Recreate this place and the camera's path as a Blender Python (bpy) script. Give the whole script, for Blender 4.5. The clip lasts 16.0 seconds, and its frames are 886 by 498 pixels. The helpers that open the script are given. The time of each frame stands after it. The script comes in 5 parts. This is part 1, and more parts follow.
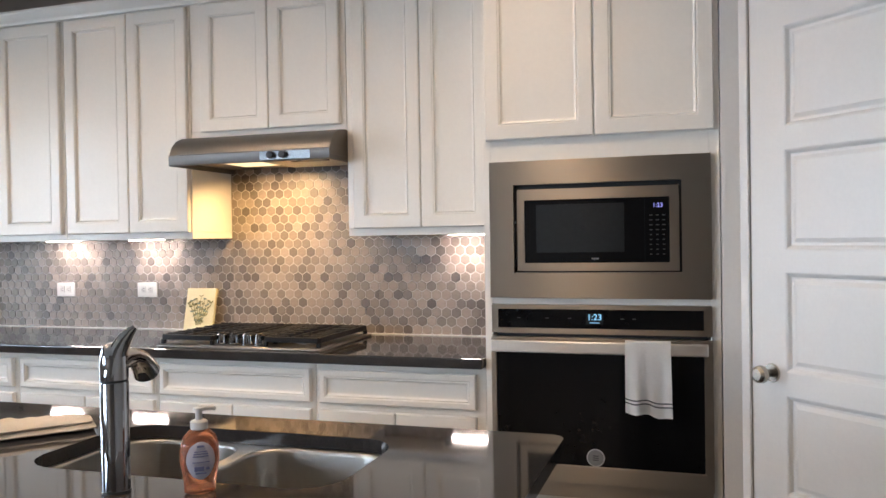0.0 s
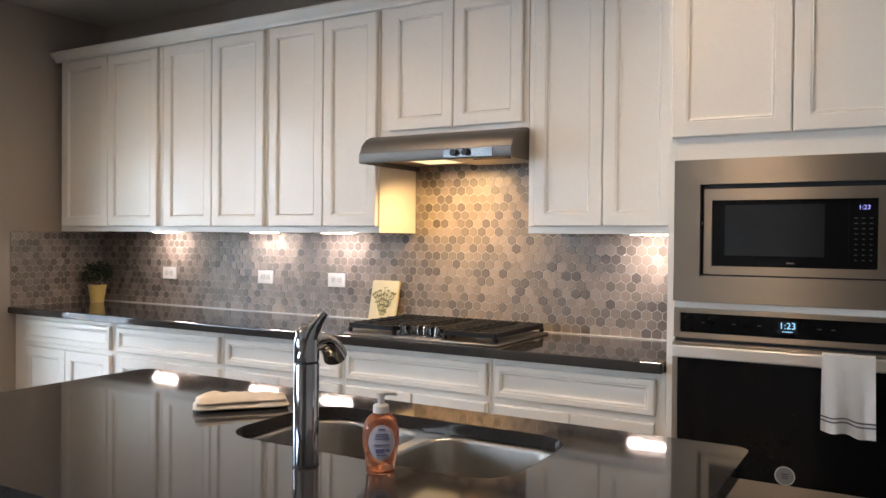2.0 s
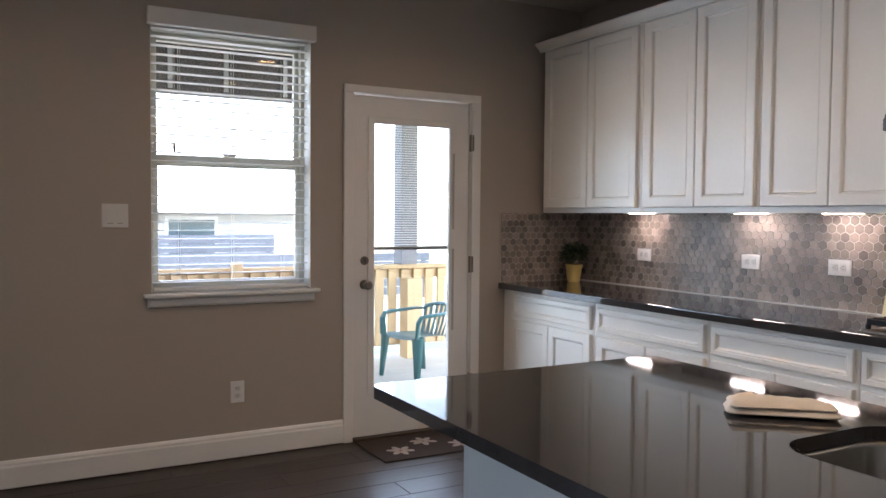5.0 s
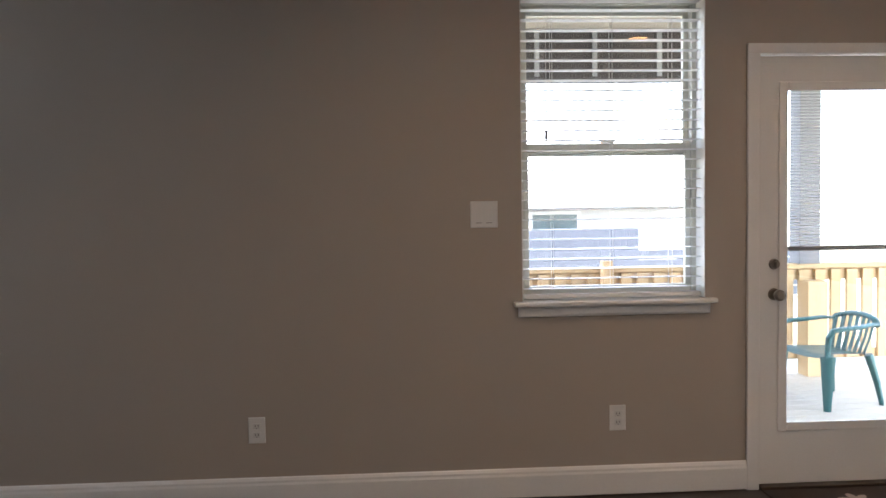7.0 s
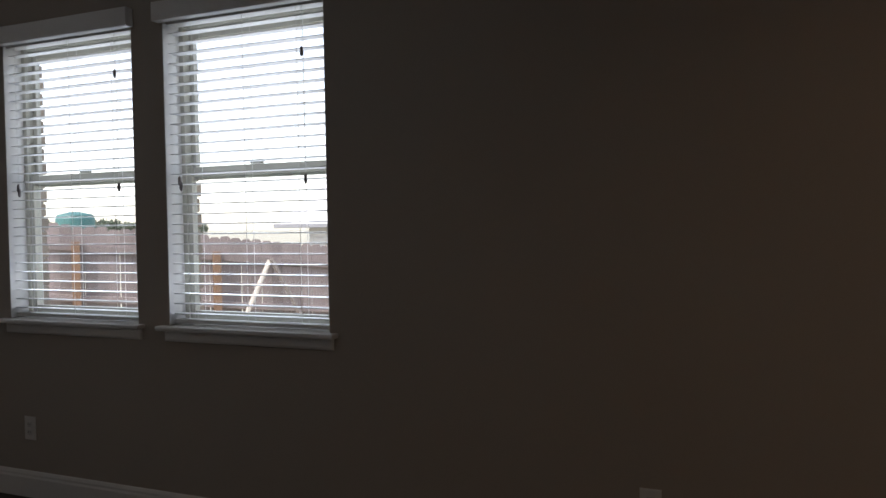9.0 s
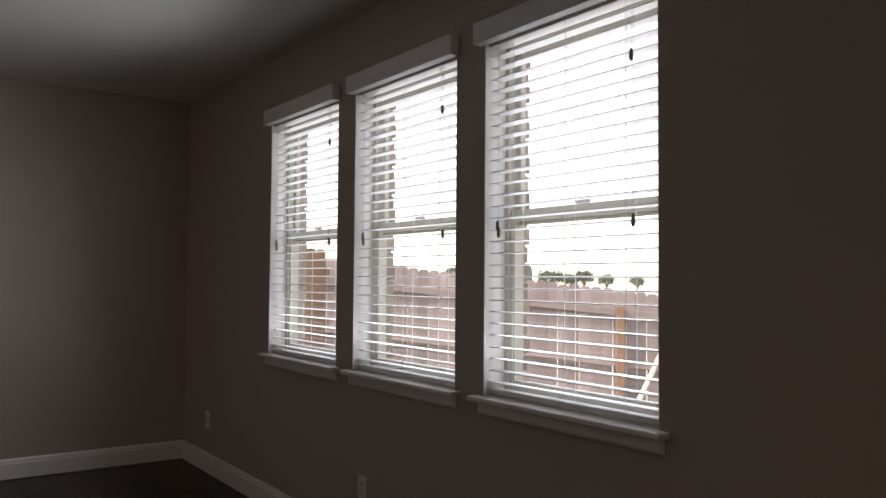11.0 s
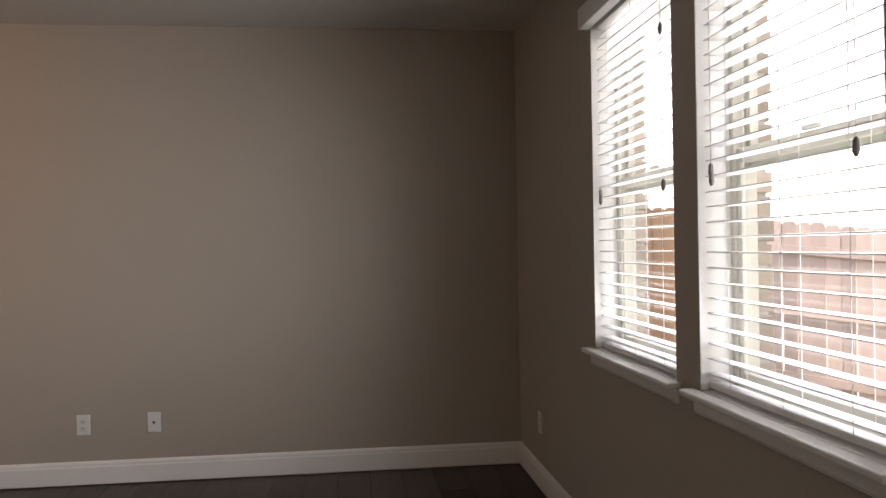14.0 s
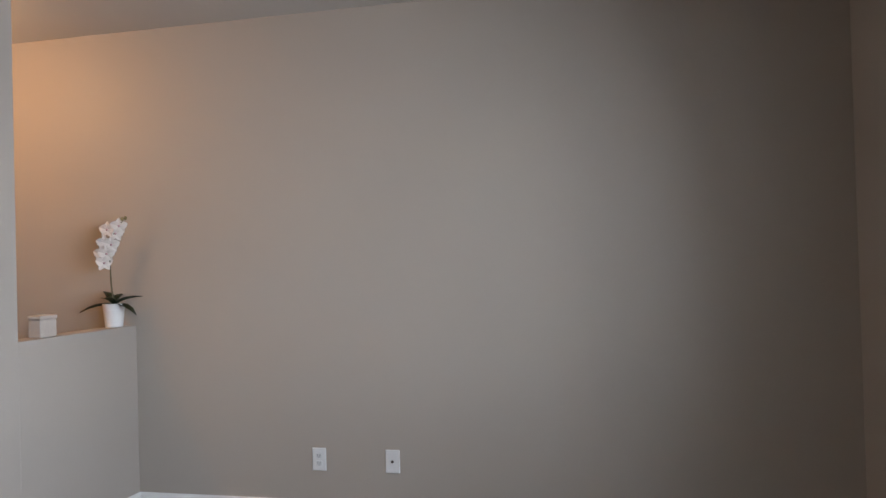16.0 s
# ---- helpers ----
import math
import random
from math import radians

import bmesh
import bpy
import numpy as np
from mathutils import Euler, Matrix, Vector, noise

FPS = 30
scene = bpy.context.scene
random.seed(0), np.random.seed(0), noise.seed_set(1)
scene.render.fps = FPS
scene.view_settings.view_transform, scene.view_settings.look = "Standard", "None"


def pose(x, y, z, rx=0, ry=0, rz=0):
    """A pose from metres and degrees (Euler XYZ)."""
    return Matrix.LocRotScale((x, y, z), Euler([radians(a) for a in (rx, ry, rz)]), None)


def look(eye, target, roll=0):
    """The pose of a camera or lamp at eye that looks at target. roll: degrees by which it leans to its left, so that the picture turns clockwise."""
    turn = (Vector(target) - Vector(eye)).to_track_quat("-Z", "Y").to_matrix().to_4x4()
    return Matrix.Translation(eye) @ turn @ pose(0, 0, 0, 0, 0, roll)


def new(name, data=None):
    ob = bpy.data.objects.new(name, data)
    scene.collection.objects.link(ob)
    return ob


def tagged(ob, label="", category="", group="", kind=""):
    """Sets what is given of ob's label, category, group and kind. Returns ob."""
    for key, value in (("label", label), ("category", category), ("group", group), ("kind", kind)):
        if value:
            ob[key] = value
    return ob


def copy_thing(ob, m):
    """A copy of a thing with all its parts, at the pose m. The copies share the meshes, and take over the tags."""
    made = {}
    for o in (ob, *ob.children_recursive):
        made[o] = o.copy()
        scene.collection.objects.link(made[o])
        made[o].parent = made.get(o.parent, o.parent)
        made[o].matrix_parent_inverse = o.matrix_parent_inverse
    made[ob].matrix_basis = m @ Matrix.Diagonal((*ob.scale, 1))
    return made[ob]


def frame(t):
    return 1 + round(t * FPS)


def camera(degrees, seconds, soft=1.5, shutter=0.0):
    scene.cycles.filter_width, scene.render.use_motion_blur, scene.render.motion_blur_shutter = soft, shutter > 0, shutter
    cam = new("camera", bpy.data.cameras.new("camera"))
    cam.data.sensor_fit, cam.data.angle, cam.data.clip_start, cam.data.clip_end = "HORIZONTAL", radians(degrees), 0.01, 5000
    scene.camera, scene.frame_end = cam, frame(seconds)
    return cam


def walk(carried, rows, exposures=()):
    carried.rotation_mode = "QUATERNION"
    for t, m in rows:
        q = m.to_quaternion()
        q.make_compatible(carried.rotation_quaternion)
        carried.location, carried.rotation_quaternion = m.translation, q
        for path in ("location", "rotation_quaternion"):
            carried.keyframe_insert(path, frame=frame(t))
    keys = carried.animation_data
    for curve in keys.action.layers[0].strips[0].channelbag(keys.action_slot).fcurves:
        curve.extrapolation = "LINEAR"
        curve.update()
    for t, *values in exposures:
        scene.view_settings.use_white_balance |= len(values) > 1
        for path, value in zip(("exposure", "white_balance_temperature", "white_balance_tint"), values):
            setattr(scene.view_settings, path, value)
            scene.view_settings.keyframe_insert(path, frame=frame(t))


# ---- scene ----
cam = camera(58.1, 16.0)
PATH = [
    (0, (4.61, -3.411, 1.34), (4.005, -1.505, 1.315), -0.9),
    (0.5, (4.613, -3.417, 1.34), (3.901, -1.548, 1.318), -0.8),
    (1, (4.616, -3.422, 1.34), (3.824, -1.586, 1.322), -0.3),
    (1.5, (4.618, -3.42, 1.338), (3.733, -1.627, 1.319), 0.1),
    (2, (4.612, -3.419, 1.336), (3.601, -1.694, 1.309), 0.5),
    (2.5, (4.611, -3.427, 1.333), (3.468, -1.786, 1.286), 0.9),
    (3, (4.59, -3.426, 1.332), (3.333, -1.872, 1.264), 1.4),
    (3.2, (4.582, -3.428, 1.332), (3.278, -1.913, 1.26), 1.5),
    (5.3, (4.26, -3.425, 1.335), (2.44, -2.6, 1.261), 0.7),
    (5.5, (4.212, -3.392, 1.342), (2.35, -2.667, 1.275), 1.0),
    (6, (4.078, -3.316, 1.337), (2.132, -2.86, 1.272), 1.2),
    (6.2, (3.989, -3.314, 1.325), (2.03, -2.916, 1.257), 0.8),
    (6.5, (3.851, -3.337, 1.328), (1.879, -3.009, 1.261), -0.3),
    (7, (3.626, -3.353, 1.345), (1.632, -3.233, 1.247), -0.9),
    (7.5, (3.405, -3.343, 1.326), (1.414, -3.517, 1.233), 0.6),
    (8, (3.218, -3.405, 1.332), (1.26, -3.803, 1.248), 0.8),
    (8.5, (2.985, -3.466, 1.324), (1.068, -4.037, 1.28), -0.2),
    (9, (2.843, -3.533, 1.361), (1.012, -4.336, 1.3), -0.9),
    (9.5, (2.614, -3.503, 1.372), (0.915, -4.558, 1.346), -0.4),
    (10, (2.398, -3.549, 1.344), (0.819, -4.777, 1.381), 0.1),
    (10.2, (2.3, -3.567, 1.349), (0.802, -4.892, 1.406), 0.2),
    (12.3, (1.499, -4.137, 1.376), (0.794, -6.008, 1.394), -0.2),
    (12.5, (1.427, -4.222, 1.368), (0.785, -6.116, 1.378), -0.3),
    (13, (1.259, -4.415, 1.372), (0.754, -6.35, 1.356), 0.5),
    (13.5, (1.167, -4.632, 1.355), (0.763, -6.59, 1.337), 0.3),
    (14, (1.055, -4.89, 1.368), (0.819, -6.876, 1.362), -1.0),
    (14.5, (0.959, -5.112, 1.367), (0.952, -7.112, 1.369), -0.3),
    (15, (0.964, -5.306, 1.371), (1.1, -7.301, 1.373), -0.4),
    (15.5, (0.964, -5.606, 1.376), (1.216, -7.59, 1.398), -1.8),
    (16, (0.985, -5.871, 1.38), (1.449, -7.816, 1.408), -1.6),
]
EXPOSURES = [(t, stops + 4.8, kelvin, tint) for t, stops, kelvin, tint in ((0, -0.05, 6200, 14), (1, 0.05, 6250, 14), (2, -0.15, 6350, 14), (3.2, -0.35, 6250, 16), (5.5, -0.7, 6100, 17), (6.5, -0.33, 6350, 18), (7.5, -0.7, 6250, 17), (8, -0.95, 6300, 17), (8.5, -2.0, 6450, 18), (9, -2.6, 6850, 19), (9.5, -2.62, 7100, 20), (10, -2.25, 7300, 22), (12.5, -2.15, 8000, 26), (13, -1.8, 8200, 26), (13.5, -1.45, 8500, 26), (14, -1.35, 8200, 25), (14.5, -1.0, 7900, 24), (15, -0.5, 7500, 23), (15.5, -0.58, 7100, 22), (16, -0.68, 6700, 18))]
walk(cam, [(t, look(eye, target, roll)) for t, eye, target, roll in PATH], EXPOSURES)

# ---- world, sun and lamps ----
world = bpy.data.worlds.new("sky")
scene.world = world
world.use_nodes = True
wn = world.node_tree
sky = wn.nodes.new("ShaderNodeTexSky")
sky.sky_type = "NISHITA"
sky.sun_disc = False
sky.sun_elevation = radians(55)
sky.sun_rotation = radians(110)
sky.dust_density = 1.2
sky.air_density = 1.0
pale = wn.nodes.new("ShaderNodeHueSaturation")
pale.inputs["Saturation"].default_value = 0.65
wn.links.new(sky.outputs[0], pale.inputs["Color"])
wn.links.new(pale.outputs[0], wn.nodes["Background"].inputs[0])
wn.nodes["Background"].inputs[1].default_value = 0.125


def lamp(name, kind, m, energy, colour, **kw):
    d = bpy.data.lights.new(name, kind)
    d.energy, d.color = energy, colour
    ob = new(name, d)
    ob.matrix_world = m
    if kind == "AREA":
        d.shape = "RECTANGLE"
        d.size, d.size_y = kw["size"]
    elif kind == "SPOT":
        d.spot_size, d.spot_blend, d.shadow_soft_size = radians(kw["cone"]), 0.8, kw["radius"]
    elif kind == "POINT":
        d.shadow_soft_size = kw["radius"]
    return ob


sun = lamp("sun", "SUN", look((0, 0, 0), (-0.54, 0.2, -0.82)), 1.3, (1.0, 0.98, 0.95))
sun.data.angle = radians(12)

DAY = (0.66, 0.83, 1.0)
for y, power, behind in ((-2.342, 0.8, 0.05), (-5.73, 1.8, 1.0), (-6.775, 1.8, 0.9), (-7.81, 2.0, 0.85)):
    day = lamp("window_daylight", "AREA", pose(0.03, y, 1.62, 0, -81, 0), power, DAY, size=(1.12, 0.76))
    day.data.spread = radians(146)
    lamp("sash_daylight", "AREA", pose(-0.098, y, 1.62, 0, -90, 0), behind, DAY, size=(1.32, 0.76))
day = lamp("door_daylight", "AREA", pose(-0.012, -1.262, 1.09, 0, -90, 0), 0.32, DAY, size=(1.5, 0.48))
day.data.spread = radians(140)

# ---- materials ----


def mat(name, colour, rough=0.5, metal=0.0, var=0.08, scale=3.0, fine=60.0, bump=0.02, spec=0.5, stretch=(1, 1, 1), rvar=0.1, island=0.0, objrand=0.0, clear=0.0, aniso=0.0):
    """A surface with variation at two scales: patches (scale) and grain (fine), both in colour, gloss and relief."""
    m = bpy.data.materials.new(name)
    m.use_nodes = True
    t = m.node_tree
    n, l = t.nodes, t.links
    b = n["Principled BSDF"]
    tc = n.new("ShaderNodeTexCoord")
    mp = n.new("ShaderNodeMapping")
    mp.inputs["Scale"].default_value = stretch
    l.new(tc.outputs["Object"], mp.inputs[0])
    big, small = n.new("ShaderNodeTexNoise"), n.new("ShaderNodeTexNoise")
    for tex, sc in ((big, scale), (small, fine)):
        tex.inputs["Scale"].default_value = sc
        tex.inputs["Detail"].default_value = 4
        l.new(mp.outputs[0], tex.inputs["Vector"])
    mix = n.new("ShaderNodeMath")
    mix.operation = "MULTIPLY_ADD"
    mix.inputs[1].default_value = 0.5
    l.new(small.outputs[0], mix.inputs[0])
    half = n.new("ShaderNodeMath")
    half.operation = "MULTIPLY"
    half.inputs[1].default_value = 0.5
    l.new(big.outputs[0], half.inputs[0])
    l.new(half.outputs[0], mix.inputs[2])
    ramp = n.new("ShaderNodeMapRange")
    ramp.inputs["From Min"].default_value, ramp.inputs["From Max"].default_value = 0.3, 0.7
    ramp.inputs["To Min"].default_value, ramp.inputs["To Max"].default_value = 1 - var, 1 + var
    l.new(mix.outputs[0], ramp.inputs["Value"])
    value = ramp.outputs[0]
    for amount, kind in ((island, "island"), (objrand, "object")):
        if amount:
            src = n.new("ShaderNodeNewGeometry" if kind == "island" else "ShaderNodeObjectInfo")
            mr = n.new("ShaderNodeMapRange")
            mr.inputs["To Min"].default_value, mr.inputs["To Max"].default_value = 1 - amount, 1 + amount
            l.new(src.outputs["Random Per Island" if kind == "island" else "Random"], mr.inputs["Value"])
            mul = n.new("ShaderNodeMath")
            mul.operation = "MULTIPLY"
            l.new(value, mul.inputs[0])
            l.new(mr.outputs[0], mul.inputs[1])
            value = mul.outputs[0]
    col = n.new("ShaderNodeVectorMath")
    col.operation = "SCALE"
    col.inputs[0].default_value = colour
    l.new(value, col.inputs["Scale"])
    l.new(col.outputs[0], b.inputs["Base Color"])
    rr = n.new("ShaderNodeMapRange")
    rr.inputs["From Min"].default_value, rr.inputs["From Max"].default_value = 0.3, 0.7
    rr.inputs["To Min"].default_value, rr.inputs["To Max"].default_value = max(0.0, rough * (1 - rvar)), min(1.0, rough * (1 + rvar))
    l.new(big.outputs[0], rr.inputs["Value"])
    l.new(rr.outputs[0], b.inputs["Roughness"])
    b.inputs["Metallic"].default_value = metal
    b.inputs["Specular IOR Level"].default_value = spec
    b.inputs["Coat Weight"].default_value = clear
    if aniso:
        tg = n.new("ShaderNodeTangent")
        tg.direction_type, tg.axis = "RADIAL", "Z"
        l.new(tg.outputs[0], b.inputs["Tangent"])
        b.inputs["Anisotropic"].default_value = aniso
        b.inputs["Anisotropic Rotation"].default_value = 0.25
    if bump:
        bp = n.new("ShaderNodeBump")
        bp.inputs["Strength"].default_value = bump * 5
        bp.inputs["Distance"].default_value = 0.002
        l.new(mix.outputs[0], bp.inputs["Height"])
        l.new(bp.outputs[0], b.inputs["Normal"])
    return m


def glow(name, colour, strength):
    m = bpy.data.materials.new(name)
    m.use_nodes = True
    b = m.node_tree.nodes["Principled BSDF"]
    b.inputs["Base Color"].default_value = (*colour, 1)
    b.inputs["Emission Color"].default_value = (*colour, 1)
    b.inputs["Emission Strength"].default_value = strength
    return m


def thin_glass(name):
    """A clear pane: what is behind shows through, with a gloss that grows towards the edge of sight."""
    m = bpy.data.materials.new(name)
    m.use_nodes = True
    n, l = m.node_tree.nodes, m.node_tree.links
    n.remove(n["Principled BSDF"])
    clear, gloss, mix, fres = n.new("ShaderNodeBsdfTransparent"), n.new("ShaderNodeBsdfGlossy"), n.new("ShaderNodeMixShader"), n.new("ShaderNodeLayerWeight")
    clear.inputs["Color"].default_value = (0.95, 0.97, 0.96, 1)
    gloss.inputs["Roughness"].default_value = 0.01
    steep, amount = n.new("ShaderNodeMath"), n.new("ShaderNodeMath")
    steep.operation, amount.operation = "POWER", "MULTIPLY_ADD"
    fres.inputs["Blend"].default_value = 0.5
    steep.inputs[1].default_value, amount.inputs[1].default_value, amount.inputs[2].default_value = 5.0, 0.7, 0.03
    l.new(fres.outputs["Facing"], steep.inputs[0])
    l.new(steep.outputs[0], amount.inputs[0])
    l.new(amount.outputs[0], mix.inputs["Fac"])
    l.new(clear.outputs[0], mix.inputs[1])
    l.new(gloss.outputs[0], mix.inputs[2])
    l.new(mix.outputs[0], n["Material Output"].inputs["Surface"])
    return m


WALL = mat("greige wall paint", (0.38, 0.328, 0.278), 0.6, var=0.03, scale=1.2, fine=180, bump=0.03)
CEIL = mat("ceiling paint", (0.52, 0.488, 0.445), 0.8, var=0.03, scale=1.0, fine=120, bump=0.06)
TRIM = mat("white trim paint", (0.72, 0.70, 0.67), 0.35, var=0.03, scale=4, fine=90, bump=0.008)
CAB = mat("white cabinet paint", (0.81, 0.775, 0.715), 0.32, var=0.025, scale=3, fine=70, bump=0.008)
QUARTZ = mat("dark grey quartz", (0.036, 0.034, 0.034), 0.055, var=0.25, scale=14, fine=240, bump=0.0, rvar=0.04)
STEEL = mat("brushed steel", (0.43, 0.39, 0.34), 0.34, 1.0, var=0.01, scale=1.5, fine=40, bump=0.0, rvar=0.03, aniso=0.88)
STEELH = mat("steel brushed sideways", (0.2, 0.187, 0.173), 0.46, 1.0, var=0.06, scale=2, fine=30, bump=0.004, stretch=(2, 40, 60))
CHROME = mat("chrome", (0.36, 0.36, 0.37), 0.07, 1.0, var=0.02, bump=0.0)
NICKEL = mat("satin nickel", (0.45, 0.41, 0.36), 0.25, 1.0, var=0.05, bump=0.0)
AGED = mat("aged nickel", (0.22, 0.19, 0.16), 0.3, 1.0, var=0.08, bump=0.0)
BLACKGLASS = mat("black glass", (0.005, 0.005, 0.0055), 0.05, var=0.1, bump=0.0, spec=0.18)
SCREEN = mat("dark microwave window", (0.013, 0.015, 0.017), 0.12, var=0.1, bump=0.0)
BLACK = mat("black plastic", (0.015, 0.015, 0.015), 0.4, var=0.1, bump=0.01)
IRON = mat("cast iron", (0.008, 0.008, 0.009), 0.55, spec=0.25, var=0.2, scale=20, fine=300, bump=0.1)
GROUT = mat("white grout", (0.52, 0.49, 0.45), 0.8, var=0.06, scale=10, fine=300, bump=0.05)
TILE = mat("taupe marble tile", (0.205, 0.17, 0.143), 0.33, var=0.16, scale=14, fine=70, bump=0.01, stretch=(1, 1, 3.0), objrand=0.5)
TILES = mat("taupe marble tile run", (0.205, 0.17, 0.143), 0.33, var=0.16, scale=14, fine=70, bump=0.01, stretch=(1, 1, 3.0), island=0.5)
PLANK = mat("grey-brown wood plank", (0.05, 0.036, 0.029), 0.4, spec=0.35, var=0.3, scale=2.2, fine=16, bump=0.03, stretch=(14, 1.2, 1), objrand=0.25)
FLOORGAP = mat("plank joint", (0.03, 0.025, 0.02), 0.8, bump=0.0)
PLASTIC = mat("white plastic", (0.66, 0.65, 0.63), 0.3, var=0.02, bump=0.0)
PLASTIC_FACE = mat("receptacle plastic", (0.58, 0.575, 0.56), 0.35, var=0.02, bump=0.0)
SLAT = mat("white blind slat", (0.82, 0.81, 0.79), 0.4, var=0.03, scale=6, fine=50, bump=0.01)
VINYL = mat("almond vinyl window frame", (0.60, 0.58, 0.50), 0.35, var=0.02, bump=0.0)
CORD = mat("white cord", (0.75, 0.74, 0.7), 0.8, bump=0.0)
TASSEL = mat("grey cord tassel", (0.22, 0.2, 0.19), 0.5, bump=0.0)
PANE = thin_glass("window glass")
LED = glow("lit strip diffuser", (1.0, 0.86, 0.74), 3.0)
BULB = glow("lit warm bulb", (1.0, 0.68, 0.36), 0.8)
CLOCK = glow("clock digits", (0.3, 0.68, 1.0), 0.036)
BRICK = mat("tan brick", (0.42, 0.34, 0.27), 0.85, var=0.2, scale=20, fine=160, bump=0.2, objrand=0.25)
MORTAR = mat("mortar", (0.42, 0.4, 0.37), 0.9, var=0.1, scale=10, fine=200, bump=0.2)
FENCE = mat("weathered cedar board", (0.21, 0.172, 0.16), 0.85, var=0.25, scale=3, fine=30, bump=0.1, stretch=(6, 6, 0.7), objrand=0.2)
CEDAR = mat("orange cedar", (0.18, 0.105, 0.062), 0.75, var=0.2, scale=4, fine=40, bump=0.05, stretch=(6, 6, 0.8), objrand=0.15)
PINE = mat("new pine", (0.5, 0.34, 0.18), 0.7, var=0.2, scale=4, fine=40, bump=0.05, stretch=(6, 6, 0.8), objrand=0.12)

# ---- mesh helpers ----


def part(name, bm, material, parent=None, label="", smooth=False):
    me = bpy.data.meshes.new(name)
    bmesh.ops.recalc_face_normals(bm, faces=bm.faces)
    bm.to_mesh(me)
    bm.free()
    me.materials.append(material)
    if smooth:
        me.shade_smooth()
        me.set_sharp_from_angle(angle=radians(38))
    ob = new(name, me)
    if parent:
        ob.parent = parent
    if label:
        ob["label"] = label
    return ob


def thing(name, m, label, category, group="", kind=""):
    ob = new(name)
    ob.empty_display_size = 0.05
    ob.matrix_world = m
    return tagged(ob, label, category, group, kind)


def box(x0, x1, y0, y1, z0, z1, bevel=0.0, bm=None, seg=2):
    bm = bm or bmesh.new()
    m = Matrix.Translation(((x0 + x1) / 2, (y0 + y1) / 2, (z0 + z1) / 2)) @ Matrix.Diagonal((x1 - x0, y1 - y0, z1 - z0, 1))
    g = bmesh.ops.create_cube(bm, size=1, matrix=m)
    if bevel:
        es = {e for v in g["verts"] for e in v.link_edges}
        bmesh.ops.bevel(bm, geom=list(es), offset=bevel, segments=seg, profile=0.5, affect="EDGES")
    return bm


def cyl(p0, p1, r0, r1=None, seg=24, bm=None):
    bm = bm or bmesh.new()
    p0, p1 = Vector(p0), Vector(p1)
    d = p1 - p0
    m = Matrix.Translation((p0 + p1) / 2) @ d.to_track_quat("Z", "Y").to_matrix().to_4x4()
    bmesh.ops.create_cone(bm, cap_ends=True, segments=seg, radius1=r0, radius2=r0 if r1 is None else r1, depth=d.length, matrix=m)
    return bm


def lathe(profile, seg=32, m=None, bm=None):
    """Turn a profile of (radius, height) about z; both ends are closed."""
    bm = bm or bmesh.new()
    m = m or Matrix()
    rings = [[bm.verts.new(m @ Vector((r * math.cos(2 * math.pi * i / seg), r * math.sin(2 * math.pi * i / seg), z))) for i in range(seg)] for r, z in profile]
    for a, b in zip(rings, rings[1:]):
        for i in range(seg):
            bm.faces.new((a[i], a[(i + 1) % seg], b[(i + 1) % seg], b[i]))
    bm.faces.new(rings[0])
    bm.faces.new(rings[-1])
    return bm


def sweep(points, radii, seg=10, bm=None, flat=1.0):
    """A tube along points, with a radius at each; flat squeezes its section."""
    bm = bm or bmesh.new()
    pts = [Vector(p) for p in points]
    if not hasattr(radii, "__len__"):
        radii = [radii] * len(pts)
    rings, up = [], Vector((0.02, 0.05, 1)).normalized()
    for i, p in enumerate(pts):
        d = (pts[min(i + 1, len(pts) - 1)] - pts[max(i - 1, 0)]).normalized()
        side = d.cross(up)
        side = side.normalized() if side.length > 0.05 else d.cross(Vector((1, 0, 0))).normalized()
        top = side.cross(d)
        rings.append([bm.verts.new(p + radii[i] * (side * math.cos(a) + flat * top * math.sin(a))) for a in (2 * math.pi * k / seg for k in range(seg))])
    for a, b in zip(rings, rings[1:]):
        for k in range(seg):
            bm.faces.new((a[k], a[(k + 1) % seg], b[(k + 1) % seg], b[k]))
    bm.faces.new(rings[0])
    bm.faces.new(rings[-1])
    return bm


def rings(w, h, steps, bm=None, x=0.0, z=0.0, back=True):
    """A panel in the xz plane facing -y: nested rectangles, each an (inset, height towards -y)."""
    bm = bm or bmesh.new()
    loops = []
    for inset, out in steps:
        loops.append([bm.verts.new((x + a, -out, z + b)) for a, b in ((inset, inset), (w - inset, inset), (w - inset, h - inset), (inset, h - inset))])
    for a, b in zip(loops, loops[1:]):
        for k in range(4):
            bm.faces.new((a[k], a[(k + 1) % 4], b[(k + 1) % 4], b[k]))
    bm.faces.new(loops[-1])
    if back:
        bm.faces.new(loops[0])
    return bm


